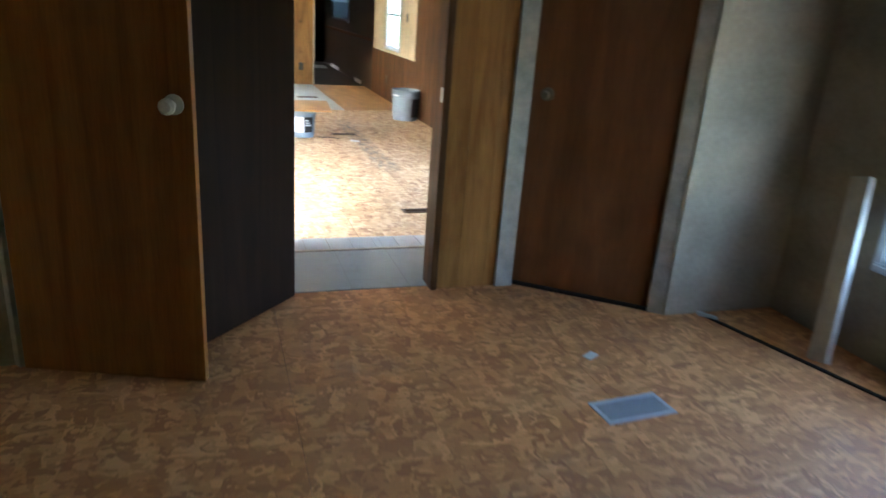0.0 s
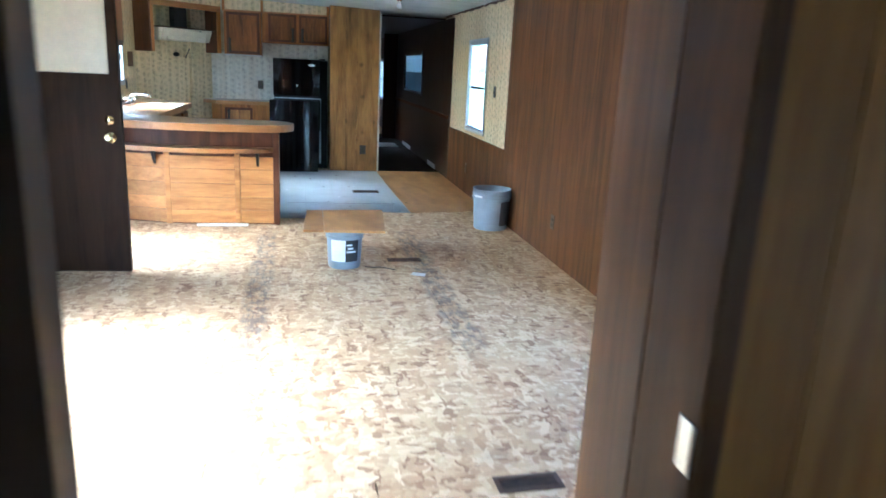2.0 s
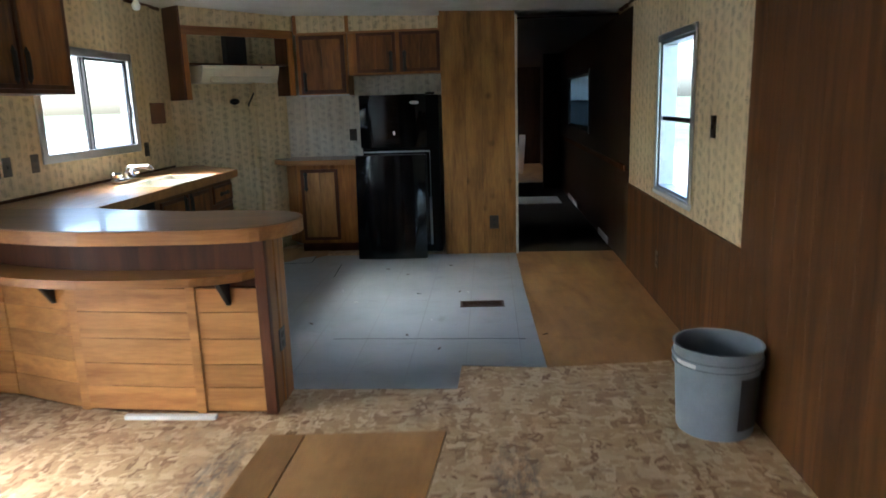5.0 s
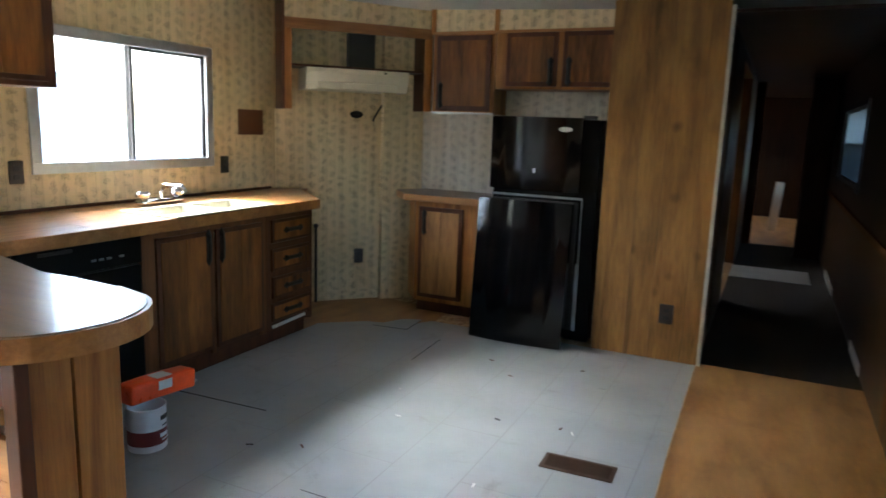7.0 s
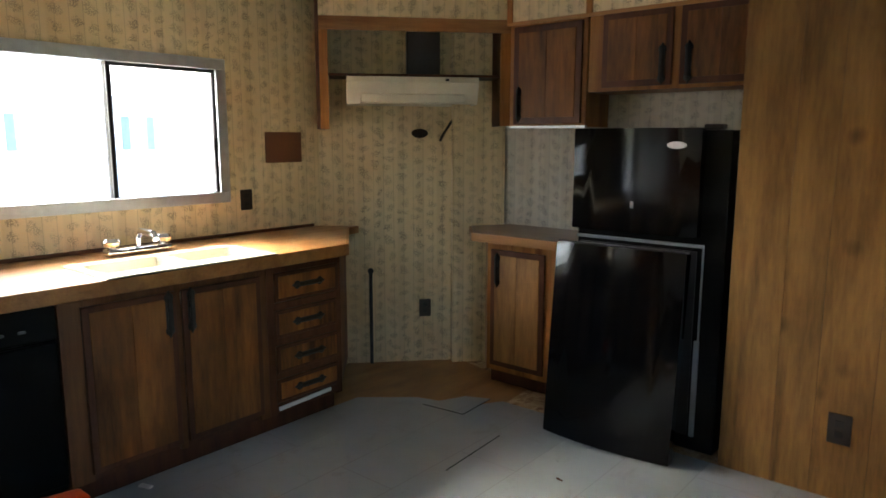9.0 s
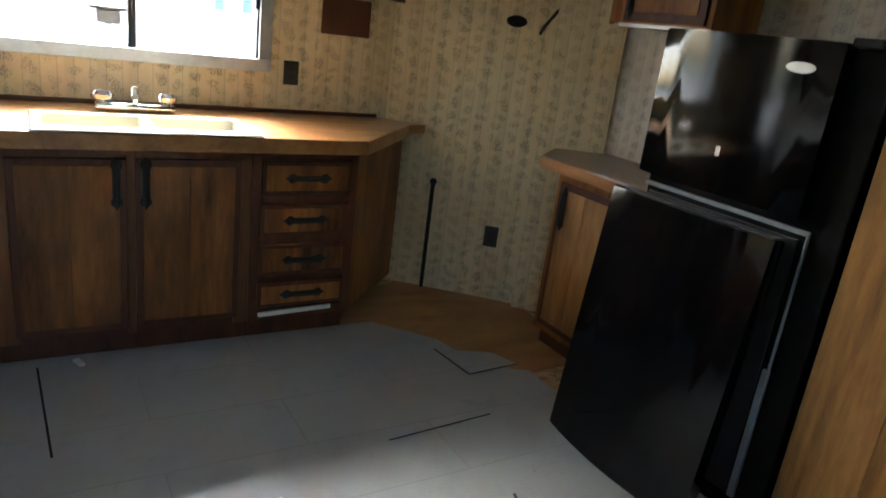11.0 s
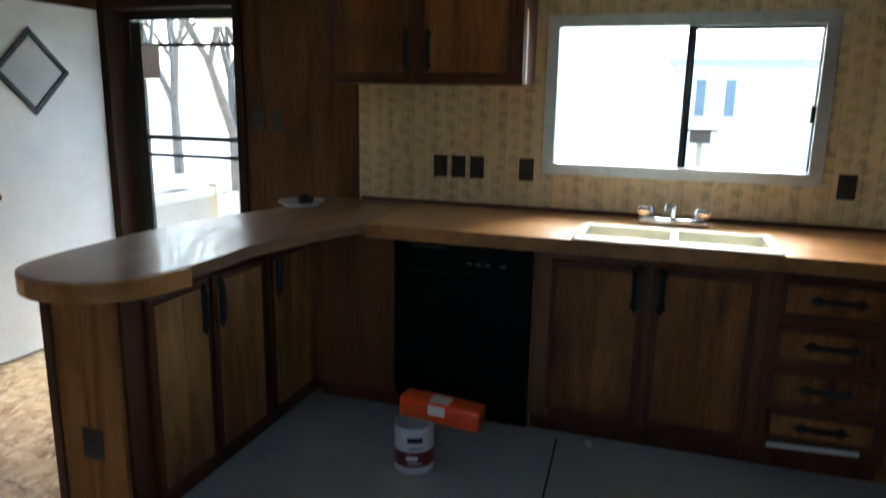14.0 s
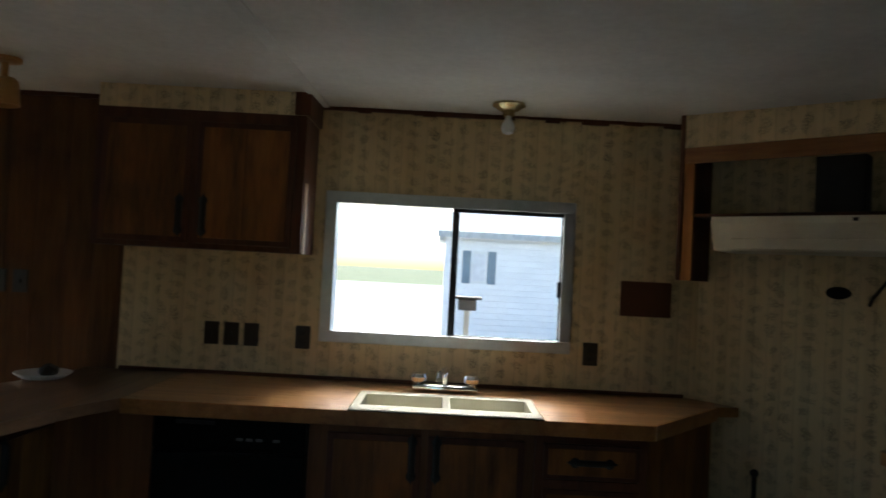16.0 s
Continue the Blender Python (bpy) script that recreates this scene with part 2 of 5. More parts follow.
CAB = wood("cabinet_door_wood", (0.045, 0.015, 0.004), (0.34, 0.133, 0.029), "z", 0.5, 0.6, 0.0, 0.35, False, 0.3)
CAB_PALE = wood("pale_cabinet_door_wood", (0.13, 0.05, 0.013), (0.52, 0.26, 0.075), "z", 0.48, 0.6, 0.0, 0.35)
OAK_DARK = wood("dark_oak_frame", (0.08, 0.028, 0.009), (0.2, 0.082, 0.026), "z", 0.5, 1.2, 0.0, 0.2, False, 0.3)
FRAME = wood("cabinet_frame_wood", (0.05, 0.015, 0.005), (0.125, 0.04, 0.013), "z", 0.5, 1.0, 0.0, 0.25, False, 0.35)
TOPWOOD = wood("woodgrain_laminate", (0.23, 0.092, 0.026), (0.52, 0.26, 0.085), "y", 0.3, 1.4, 0.2, 0.0)
TOPDARK = wood("brown_laminate", (0.13, 0.07, 0.035), (0.28, 0.16, 0.08), "x", 0.32, 1.2, 0.2, 0.0)
DOOR_DARK = wood("dark_door", (0.018, 0.008, 0.004), (0.044, 0.02, 0.009), "z", 0.62, 1.2, 0.0, 0.05, False, 0.15)
DOOR_ORANGE = wood("orange_door", (0.2, 0.066, 0.008), (0.37, 0.14, 0.02), "z", 0.5, 1.2, 0.0, 0.05, False, 0.2)
DOOR_BROWN = wood("brown_door", (0.15, 0.056, 0.018), (0.28, 0.115, 0.04), "z", 0.55, 0.7, 0.0, 0.05, False, 0.2)
PLY = wood("plywood_floor", (0.25, 0.115, 0.034), (0.52, 0.29, 0.105), "y", 0.5, 0.3, 0.0, 0.05)
PINE = wood("bare_pine", (0.5, 0.36, 0.22), (0.68, 0.54, 0.36), "z", 0.6, 1.0, 0.0, 0.1)
PAPER = wallpaper("floral_wallpaper")
PAPER_PALE = wallpaper("pale_wallpaper", (0.66, 0.64, 0.55), (0.2, 0.19, 0.165))
BEDPAPER = plain("bedroom_wall_vinyl", (0.4, 0.34, 0.245), 0.7, vary=0.35, scale=3.0)
TRIM_GREY = plain("grey_white_trim", (0.5, 0.455, 0.37), 0.6, vary=0.35, scale=12)
CEIL = plain("ceiling_white", (0.58, 0.57, 0.52), 0.9, vary=0.2, scale=2.0, bump=0.3)
ALU = plain("aluminium", (0.62, 0.64, 0.65), 0.38, 0.85, vary=0.15, scale=20)
WHITE = plain("white_paint", (0.75, 0.76, 0.74), 0.5, vary=0.1)
BLACK = plain("black_gloss", (0.002, 0.002, 0.0024), 0.085, vary=0.3, bump=0.0, spec=0.42)
BLACK_SIDE = plain("black_enamel", (0.003, 0.003, 0.003), 0.4, vary=0.3, spec=0.1)
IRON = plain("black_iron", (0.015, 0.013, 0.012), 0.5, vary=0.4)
PLATE = plain("dark_brown_plate", (0.03, 0.019, 0.013), 0.35, vary=0.2)
RUST = plain("brown_register_metal", (0.09, 0.05, 0.03), 0.55, 0.3, vary=0.4, scale=30)
CHROME = plain("chrome", (0.8, 0.81, 0.82), 0.12, 1.0, vary=0.05, bump=0.0)
BRASS = plain("brass", (0.6, 0.47, 0.26), 0.25, 1.0, vary=0.1, bump=0.0)
AMBER = plain("amber_wood_shade", (0.42, 0.21, 0.05), 0.45, vary=0.25)
CREAM = plain("cream_enamel", (0.66, 0.6, 0.45), 0.35, vary=0.12, scale=8)
ALMOND = plain("almond_sink", (0.6, 0.57, 0.45), 0.22, vary=0.1)
PAIL = plain("grey_plastic", (0.24, 0.29, 0.34), 0.42, vary=0.2, scale=9)
PAIL_DARK = plain("dark_pail_shade", (0.05, 0.05, 0.055), 0.5, vary=0.3)
LABEL_W = plain("white_label", (0.72, 0.73, 0.74), 0.5, vary=0.12, scale=18)
LABEL_R = plain("dark_red_label", (0.15, 0.014, 0.012), 0.45, vary=0.2, scale=18)
ORANGE = plain("orange_wrapper", (0.9, 0.09, 0.01), 0.3, vary=0.25, scale=16, coat=0.3)
PALE_BOARD = plain("worn_pale_board", (0.66, 0.62, 0.54), 0.55, vary=0.25, scale=9)
BULB = plain("bulb_glass", (0.75, 0.75, 0.72), 0.15, vary=0.03, bump=0.0)
GLASS = glass("window_glass")
# Hall floor and panelling colours are darkened to carry the hall's deep shade.
HALL_SHADE_FLOOR = plain("shade_darkened_hall_floor", (0.035, 0.028, 0.022), 0.95, vary=0.4, scale=40, bump=0.4)
HALL_SHADE_PANEL = wood("shade_darkened_hall_panelling", (0.014, 0.006, 0.003), (0.045, 0.02, 0.008), "z", 0.4, 1.0, 0.0, 0.25, False, 0.2)
# Near-black for dark parts, and for shade painted into gaps and openings.
BLACK_AND_SHADE = plain("black_and_gap_shade", (0.012, 0.01, 0.008), 0.9)


def vinyl_floor():
    k = Nodes("grey_vinyl")
    n1, n2, n3 = k.noise(k.ob(), 0.9, 5, 0.6), k.noise(k.ob(), 26.0, 4), k.noise(k.ob(), 5.0, 5, 0.7, 0.8)
    col = k.ramp(n1, (0.3, (0.28, 0.31, 0.32)), (0.7, (0.42, 0.45, 0.455)))
    col = k.mix(col, (0.25, 0.25, 0.24), k.ramp(n3, (0.58, (0, 0, 0)), (0.74, (0.6, 0.6, 0.6))))
    col = k.mix(col, (0.2, 0.17, 0.14), k.ramp(n2, (0.68, (0, 0, 0)), (0.76, (0.45, 0.45, 0.45))))
    br = k.n("TexBrick", Vector=k.ob((1, 1, 1), 0.0, (0, 0, 1.5708)), Scale=1.0)
    for key, val in (("Mortar Size", 0.0045), ("Mortar Smooth", 0.6), ("Brick Width", 0.92), ("Row Height", 0.31)):
        br.inputs[key].default_value = val
    line = br.outputs["Fac"]
    col = k.mix(col, (0.24, 0.245, 0.24), k.math("MULTIPLY", line, k.ramp(n1, (0.3, (0.1, 0.1, 0.1)), (0.6, (0.6, 0.6, 0.6)))))
    k.bump(k.math("SUBTRACT", n3, k.math("MULTIPLY", line, 0.5)), 0.45, 0.003)
    return k.done(col, k.math("ADD", k.math("MULTIPLY", n3, 0.25), 0.2))


VINYL = vinyl_floor()


# ---- structure helpers ----
def slab(b, u0, u1, z0, z1, y0, y1, holes=()):
    us = sorted({u0, u1, *[h[0] for h in holes], *[h[1] for h in holes]})
    for a, c in zip(us, us[1:]):
        if a < u0 or c > u1:
            continue
        cuts = sorted((h[2], h[3]) for h in holes if h[0] < (a + c) / 2 < h[1])
        z = z0
        for h0, h1 in cuts:
            if h0 > z:
                bx(b, a, c, y0, y1, z, h0)
            z = max(z, h1)
        if z < z1:
            bx(b, a, c, y0, y1, z, z1)
    return b


def wall(name, m, u0, u1, z1, holes=(), material=None, thick=0.1, label="", z0=-0.05):
    return solid(name, slab(bmesh.new(), u0, u1, z0, z1, -thick, 0, holes), material, label, "wall", "structure", m)


PLANKS = {}


def plank_mesh(w, h, material, d=0.0045):
    key = (round(w, 3), round(h, 3), material.name)
    if key not in PLANKS:
        w, h = w - 0.004, h
        e = 0.0013
        pts = [(0.0006, 0), (0.0006, d - 0.0006), (e, d), (w + 0.004 - e, d), (w + 0.0034, d - 0.0006), (w + 0.0034, 0)]
        b = bmesh.new()
        lo = [b.verts.new((x, y, 0)) for x, y in pts]
        hi = [b.verts.new((x, y, h)) for x, y in pts]
        for i in range(5):
            b.faces.new((lo[i], lo[i + 1], hi[i + 1], hi[i]))
        b.faces.new(hi), b.faces.new(lo[::-1])
        PLANKS[key] = mesh_of("plank", b, material)
    return PLANKS[key]


def planks(parent, u0, u1, z0, z1, material, holes=(), seed=1, top=None):
    rng = random.Random(seed)
    z_top = z1 if top is None else min(top(u0), top(u1)) - 0.01
    part("groove_backing", slab(bmesh.new(), u0 + 0.002, u1 - 0.002, z0 + 0.002, z_top, 0.0004, 0.0012, holes), BLACK_AND_SHADE, parent, "dark grooves between the boards")
    edges = sorted({round(v, 3) for h in holes for v in h[:2] if u0 < v < u1} | {u1})
    u = u0
    while u < u1 - 1e-4:
        nxt = min(e for e in edges if e > u + 1e-4)
        w = rng.choice((0.1, 0.15, 0.2, 0.1, 0.15))
        if nxt - u < w + 0.06:
            w = nxt - u
        cuts = sorted((h[2], h[3]) for h in holes if h[0] - 1e-3 <= u and u + w <= h[1] + 1e-3)
        spans, z = [], z0
        for a, c in cuts:
            if a > z + 0.01:
                spans.append((z, a))
            z = max(z, c)
        t = z1 if top is None else top(u + w / 2)
        if t > z + 0.01:
            spans.append((z, t))
        for a, c in spans:
            ob = new("plank", plank_mesh(w, c - a, material))
            ob.parent = parent
            ob.location = (u, 0, a)
        u += w


M_LEFT = pose(XL, 0, 0, 0, 0, -90)      # u = -y
M_RIGHT = pose(XR, 0, 0, 0, 0, 90)      # u = y
def m_face(y):                           # a wall seen from lower y: u = -x
    return pose(0, y, 0, 0, 0, 180)


# ---- floors ----
FLOOR = tagged(new("floor"), "wooden subfloor of orange-brown strand board sheets", "floor", "", "structure")
rows_y = [-3.2, -0.78, 2.655, 4.10, 6.54, 8.98, 11.42, 13.0]
for i, (a, c) in enumerate(zip(rows_y, rows_y[1:])):
    xs = [-1.2, 0.52, 1.74, 3.2] if i % 2 else [-1.2, -0.09, 1.13, 2.35, 3.2]
    for p, q in zip(xs, xs[1:]):
        part("osb_sheet", box(p + 0.0012, q - 0.0012, a + 0.0012, c - 0.0012, -0.02, 0.0), OSB_LIGHT_WARMED if c < 3 else OSB, FLOOR)
part("joist_deck", box(-1.3, 3.3, -3.3, Y_END, -0.14, -0.021), BLACK_AND_SHADE, FLOOR)

b = bmesh.new()
prism(b, [(0.69, 8.55), (1.52, 8.55), (1.53, 8.86), (1.99, 8.83), (1.95, 10.4), (1.935, YP - 0.002), (0.1, YP - 0.002), (0.0, 11.5), (-0.3, 11.42), (-0.56, 11.2), (-0.565, 8.5495), (0.3, 8.5495)], 0.0, 0.004)
solid("floor_kitchen", b, VINYL, "worn grey sheet vinyl floor with scuffs and cuts", "floor", "structure")
b = bmesh.new()
prism(b, [(0.3, 2.64), (2.0, 2.64), (2.0, 3.23), (0.3, 3.24)], 0.0, 0.004)
solid("floor_threshold", b, VINYL, "grey vinyl strip at the bedroom doorway", "floor", "structure")
ts = tagged(new("floor_tile_strip"), "row of pale vinyl tiles beside the bedroom doorway", "floor", "", "structure")
for k in range(13):
    part("tile", box(0.2 + k * 0.143, 0.3405 + k * 0.143, 3.253 + 0.002 * (k % 3), 3.468 - 0.003 * (k % 2), 0.0, 0.005, bev=0.001), VINYL, ts)
solid("trim", box(0.25, 2.02, 3.228, 3.252, 0.0, 0.011, bev=0.003), TRIM_GREY, "thin pale metal edging strip across the floor", "trim", "structure")
b = bmesh.new()
prism(b, [(1.995, 8.83), (XR - 0.001, 8.95), (XR - 0.001, YP + 0.05), (1.94, YP + 0.05), (1.955, 10.4)], 0.0, 0.003)
solid("floor_plywood", b, PLY, "bare orange plywood floor strip leading to the hall", "floor", "structure")
solid("floor_far_room", box(XL, HALL_L - 0.001, YB + 0.1, Y_END, -0.02, 0.002), PLY, "bare plywood floor of the side room", "floor", "structure")
solid("floor_far_room", box(HALL_L, XR, 17.352, Y_END, -0.02, 0.002), PLY, "bare plywood floor of the far room", "floor", "structure")
solid("floor_hall", box(HALL_L, XR, YP + 0.052, 17.35, -0.02, 0.002), HALL_SHADE_FLOOR, "worn brown hall floor, colour darkened for the deep shade", "floor", "structure")
# Pale strip puts the daylight band from the side doorway into colour.
solid("floor_hall_strip", box(HALL_L + 0.001, XR - 0.16, 14.8, 15.5, 0.0025, 0.006, bev=0.001), VINYL, "pale vinyl strip imitating the lit band across the hall floor", "floor", "structure")
# a bare underlayer shows where the vinyl is torn by the range space
b = bmesh.new()
prism(b, [(-1.1, 11.7), (-0.8, 11.0), (-0.4, 11.0), (-0.2, 11.3), (0.0, 11.4), (0.12, 11.68), (0.1, 11.95), (-0.5, 12.1), (-0.62, 12.03)], 0.0, 0.002)
solid("floor_plywood", b, PLY, "bare stained plywood where the range stood", "floor", "structure")

# ---- ceiling ----
b = bmesh.new()
vs = [b.verts.new((x, y, ceil_z(x) + d)) for d in (0, 0.12) for x, y in ((XL - 0.15, -3.3), (3.3, -3.3), (3.3, Y_END + 0.1), (XL - 0.15, Y_END + 0.1))]
for f in ((3, 2, 1, 0), (4, 5, 6, 7), (0, 1, 5, 4), (1, 2, 6, 5), (2, 3, 7, 6), (3, 0, 4, 7)):
    b.faces.new([vs[i] for i in f])
solid("ceiling", b, CEIL, "off-white panel ceiling with grey smudges", "ceiling", "structure")
b = bmesh.new()
bx(b, XL, XR, 9.495, 9.545, -0.008, 0.004, bev=0.003)
solid("ceiling_batten", b, CEIL, "white seam strip across the ceiling", "trim", "structure",
      Matrix.Translation((0, 0, ceil_z(0))) @ Matrix.Shear("YZ", 4, (0, 0)) @ Matrix.Rotation(math.atan(0.035), 4, "Y"))

# Thin slab added under the ceiling, coloured dark for the hall shade.
solid("ceiling", box(HALL_L, XR, YP + 0.02, Y_END, 2.11, 2.13), HALL_SHADE_PANEL, "added low hall ceiling, coloured dark for the shade", "ceiling", "structure")

# ---- walls ----
H = 2.40
DOOR = (-7.80, -6.88, -0.05, 1.97)            # front door, u = -y
KWIN = (-10.80, -9.59, 1.12, 1.83)
# Three unseen openings, added so daylight reaches this floor and the rooms beyond.
UNSEEN_SIDE_WIN = (-15.1, -14.4, 1.0, 1.7)
UNSEEN_LIVE_WIN = (-5.6, -3.6, 0.40, 1.5)
UNSEEN_END_WIN = (-19.7, -18.6, 0.6, 1.6)
wl = wall("wall_left", M_LEFT, -Y_END, 3.2, H, (DOOR, KWIN, UNSEEN_SIDE_WIN, UNSEEN_END_WIN, UNSEEN_LIVE_WIN), PAPER, label="kitchen wall in faded cream floral wallpaper")
planks(wl, -8.545, -2.82, 0, ceil_z(XL), PANEL, (DOOR, UNSEEN_LIVE_WIN), 3)
planks(wl, -Y_END, -12.41, 0, ceil_z(XL), PANEL, (UNSEEN_SIDE_WIN, UNSEEN_END_WIN), 8)

WINA, WINB = (5.20, 5.945, 0.445, 1.70), (4.34, 5.085, 0.445, 1.70)
WINR = (9.32, 10.12, 0.79, 1.77)
REFLECTION_WIN = (13.4, 15.4, 1.04, 1.7)
WINBED = (0.4, 1.53, 0.45, 1.45)
UNSEEN_WINFAR = (18.5, 19.5, 0.7, 1.6)
wr = wall("wall_right", M_RIGHT, 2.10, Y_END, H, (WINA, WINB, WINR, REFLECTION_WIN, UNSEEN_WINFAR), PAPER, label="side wall with dark panelling and a wallpapered upper field")
planks(wr, 2.82, 8.487, 0, ceil_z(XR), PANEL, (WINA, WINB), 5)
planks(wr, 8.487, 11.09, 0, 0.705, PANEL, (), 6)
planks(wr, 11.09, Y_END, 0, 2.11, HALL_SHADE_PANEL, (REFLECTION_WIN, UNSEEN_WINFAR), 7)
solid("trim", box(8.487, 11.09, 0, 0.012, 0.695, 0.715, bev=0.003), PANEL, "thin brown cap strip above the wainscot", "trim", "structure", M_RIGHT)

wb = wall("wall_bedroom", m_face(2.60), -1.74, -0.26, H, ((-1.335, -0.60, -0.05, 2.03),), PANEL, 0.1, "panelled partition with the bedroom doorway")
planks(wb, -1.74, -0.26, 0, 2.3, PANEL_BED, ((-1.335, -0.60, -0.05, 2.03),), 9, top=lambda u: ceil_z(-u))
YL = 3.55
for a, c, sd in ((XL, 0.258, 21), (1.697, XR, 22)):
    wf = wall("wall_living_end", pose(0, YL, 0), a, c, H, (), PANEL, 0.06, "panelled end wall of the living room")
    planks(wf, a, c, 0, 2.3, PANEL, (), sd, top=lambda u: ceil_z(u))
for u0, u1, s in ((1.335, 1.37, 1), (0.565, 0.60, -1)):
    solid("trim", box(u0, u1, 2.575, 2.73, 0, 2.03, bev=0.004), PANEL, "brown wooden door casing", "trim", "structure")
solid("trim", box(0.565, 1.37, 2.575, 2.73, 2.03, 2.07, bev=0.004), PANEL, "brown wooden door head casing", "trim", "structure")
solid("strike_plate", box(1.332, 1.3355, 2.585, 2.615, 0.98, 1.05, bev=0.001), ALU, "dull metal strike plate on the bedroom door jamb", "strike plate", "structure")


def seg(p, q):
    """A frame whose x runs from p to q and whose y points to the right-hand side turned left, into the room."""
    d = Vector((q[0] - p[0], q[1] - p[1], 0))
    return Matrix.Translation((p[0], p[1], 0)) @ Matrix.Rotation(math.atan2(d.y, d.x), 4, "Z"), d.length


# slanted passage walls between bedroom doorway and living room
for p, q, sd in (((1.70, YL - 0.005), (1.385, 2.72), 31), ((0.55, 2.72), (0.255, YL - 0.005), 32)):
    m, L = seg(p, q)
    pw = wall("wall_passage", m, 0, L, H, (), PANEL, 0.05, "slanted panelled passage wall")
    planks(pw, 0, L, 0, 2.2, PANEL, (), sd)

# closet doors at a slant on both sides of the doorway
m, L = seg((2.44, 2.11), (1.74, 2.67))
w2 = wall("wall_closet", m, 0, L, H, ((0.07, L - 0.09, -0.05, 2.02),), BEDPAPER, 0.08, "slanted closet wall")
for a, c in ((-0.01, 0.07), (L - 0.09, L + 0.005)):
    solid("trim", box(a, c, -0.09, 0.018, 0, 2.06, bev=0.004), TRIM_GREY, "worn grey-white door casing", "trim", "structure", m)
solid("trim", box(0.07, L - 0.09, -0.09, 0.018, 2.02, 2.06, bev=0.004), TRIM_GREY, "worn grey-white head casing", "trim", "structure", m)
b = bmesh.new()
prism(b, [(1.70, 2.592), (1.701, 2.574), (1.797, 2.572), (1.812, 2.612), (1.75, 2.64)], 0.0, 2.06, bev=0.003)
solid("trim", b, TRIM_GREY, "worn grey-white board closing the closet corner", "trim", "structure")
CLOSET_M, CLOSET_L = m, L
# Black strip paints in the shade below the closet door.
solid("door_gap", box(0.07, L - 0.09, -0.03, 0.012, 0.0005, 0.016), BLACK_AND_SHADE, "black strip painting the shade under the closet door", "gap", "structure", m)
m, L = seg((0.26, 2.67), (-0.44, 2.11))
w3 = wall("wall_closet", m, 0, L, H, ((0.09, L - 0.07, -0.05, 2.02),), BEDPAPER, 0.08, "slanted closet wall")
for a, c in ((0, 0.09), (L - 0.07, L + 0.04)):
    solid("trim", box(a, c, -0.09, 0.018, 0, 2.06, bev=0.004), TRIM_GREY, "worn grey-white door casing", "trim", "structure", m)
wall("wall_bedroom", m_face(2.08), -3.2, -2.44, H, (), BEDPAPER, 0.1, "streaked beige bedroom wall")
wall("wall_bedroom", m_face(2.10), 0.44, 1.2, H, (), BEDPAPER, 0.1, "streaked beige bedroom wall")
wall("wall_bedroom", pose(3.12, 0, 0, 0, 0, 90), -3.2, 2.1, H, (WINBED,), BEDPAPER, 0.1, "beige bedroom wall with a low window")
wall("wall_bedroom", pose(0, -3.1, 0), -1.3, 3.2, H, (), BEDPAPER, 0.1, "beige bedroom wall")

# slanted kitchen wall behind the range space, back wall, pier, hall
DIAG_M, DIAG_L = seg((-0.37, 12.32), (XL - 0.02, 11.437))
wall("wall_diagonal", DIAG_M, 0, DIAG_L, H, (), PAPER, 0.08, "slanted kitchen wall in yellowed floral wallpaper")
wall("wall_back", m_face(YB), -1.3, 0.4, H, (), PAPER_PALE, 0.1, "kitchen back wall in pale floral wallpaper")
solid("wall_chase", box(0.0, 0.335, 0.0005, 0.06, 0, 2.1, bev=0.003), PAPER, "shallow papered chase on the slanted wall", "wall", "structure", DIAG_M)
b = bmesh.new()
bx(b, 1.275, HALL_L, YP, YB + 0.1, -0.05, H)
pier = solid("wall_pier", b, PANEL, "panelled pier between refrigerator and hall", "wall", "structure")
pf = tagged(new("wall_pier_face"), "oak-look panelling on the pier", "wall", "", "structure")
pf.matrix_basis = m_face(YP)
planks(pf, -HALL_L, -1.275, 0, 2.3, PANEL_OAK, (), 12, top=lambda u: ceil_z(-u))
solid("trim", box(HALL_L, HALL_L + 0.022, YP - 0.01, YP + 0.03, 0, 2.15, bev=0.004), TRIM_GREY, "pale corner strip beside the hall", "trim", "structure")
hl = wall("wall_hall", pose(HALL_L, 0, 0, 0, 0, -90), -17.3, -12.4, H, ((-15.6, -13.6, -0.05, 2.03),), PANEL, 0.1, "panelled hall wall with a doorway, boards darkened for the shade")
planks(hl, -17.3, -12.4, 0, 2.3, HALL_SHADE_PANEL, ((-15.6, -13.6, -0.05, 2.03),), 13, top=lambda u: 2.11)
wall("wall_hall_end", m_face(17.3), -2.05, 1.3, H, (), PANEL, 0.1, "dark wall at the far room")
wall("wall_hall_end", m_face(Y_END), -3.0, 1.3, H, (), HALL_SHADE_PANEL, 0.1, "far wall, coloured dark for the shade")
wall("wall_hall_end", m_face(16.45), -2.84, -2.56, 2.10, (), HALL_SHADE_PANEL, 0.08, "narrow return wall in the hall, coloured dark for the shade", -0.01)
solid("baseboard", box(12.0, 12.6, 0, 0.012, 0, 0.07, bev=0.003), WHITE, "short white baseboard piece in the hall", "trim", "structure", M_RIGHT)
solid("baseboard", box(14.4, 15.4, 0, 0.012, 0, 0.07, bev=0.003), WHITE, "short white baseboard piece in the hall", "trim", "structure", M_RIGHT)
solid("trim", box(11.2, 17.2, 0.007, 0.025, 0.80, 0.85, bev=0.004), PANEL, "dark chair rail along the hall", "trim", "structure", M_RIGHT)


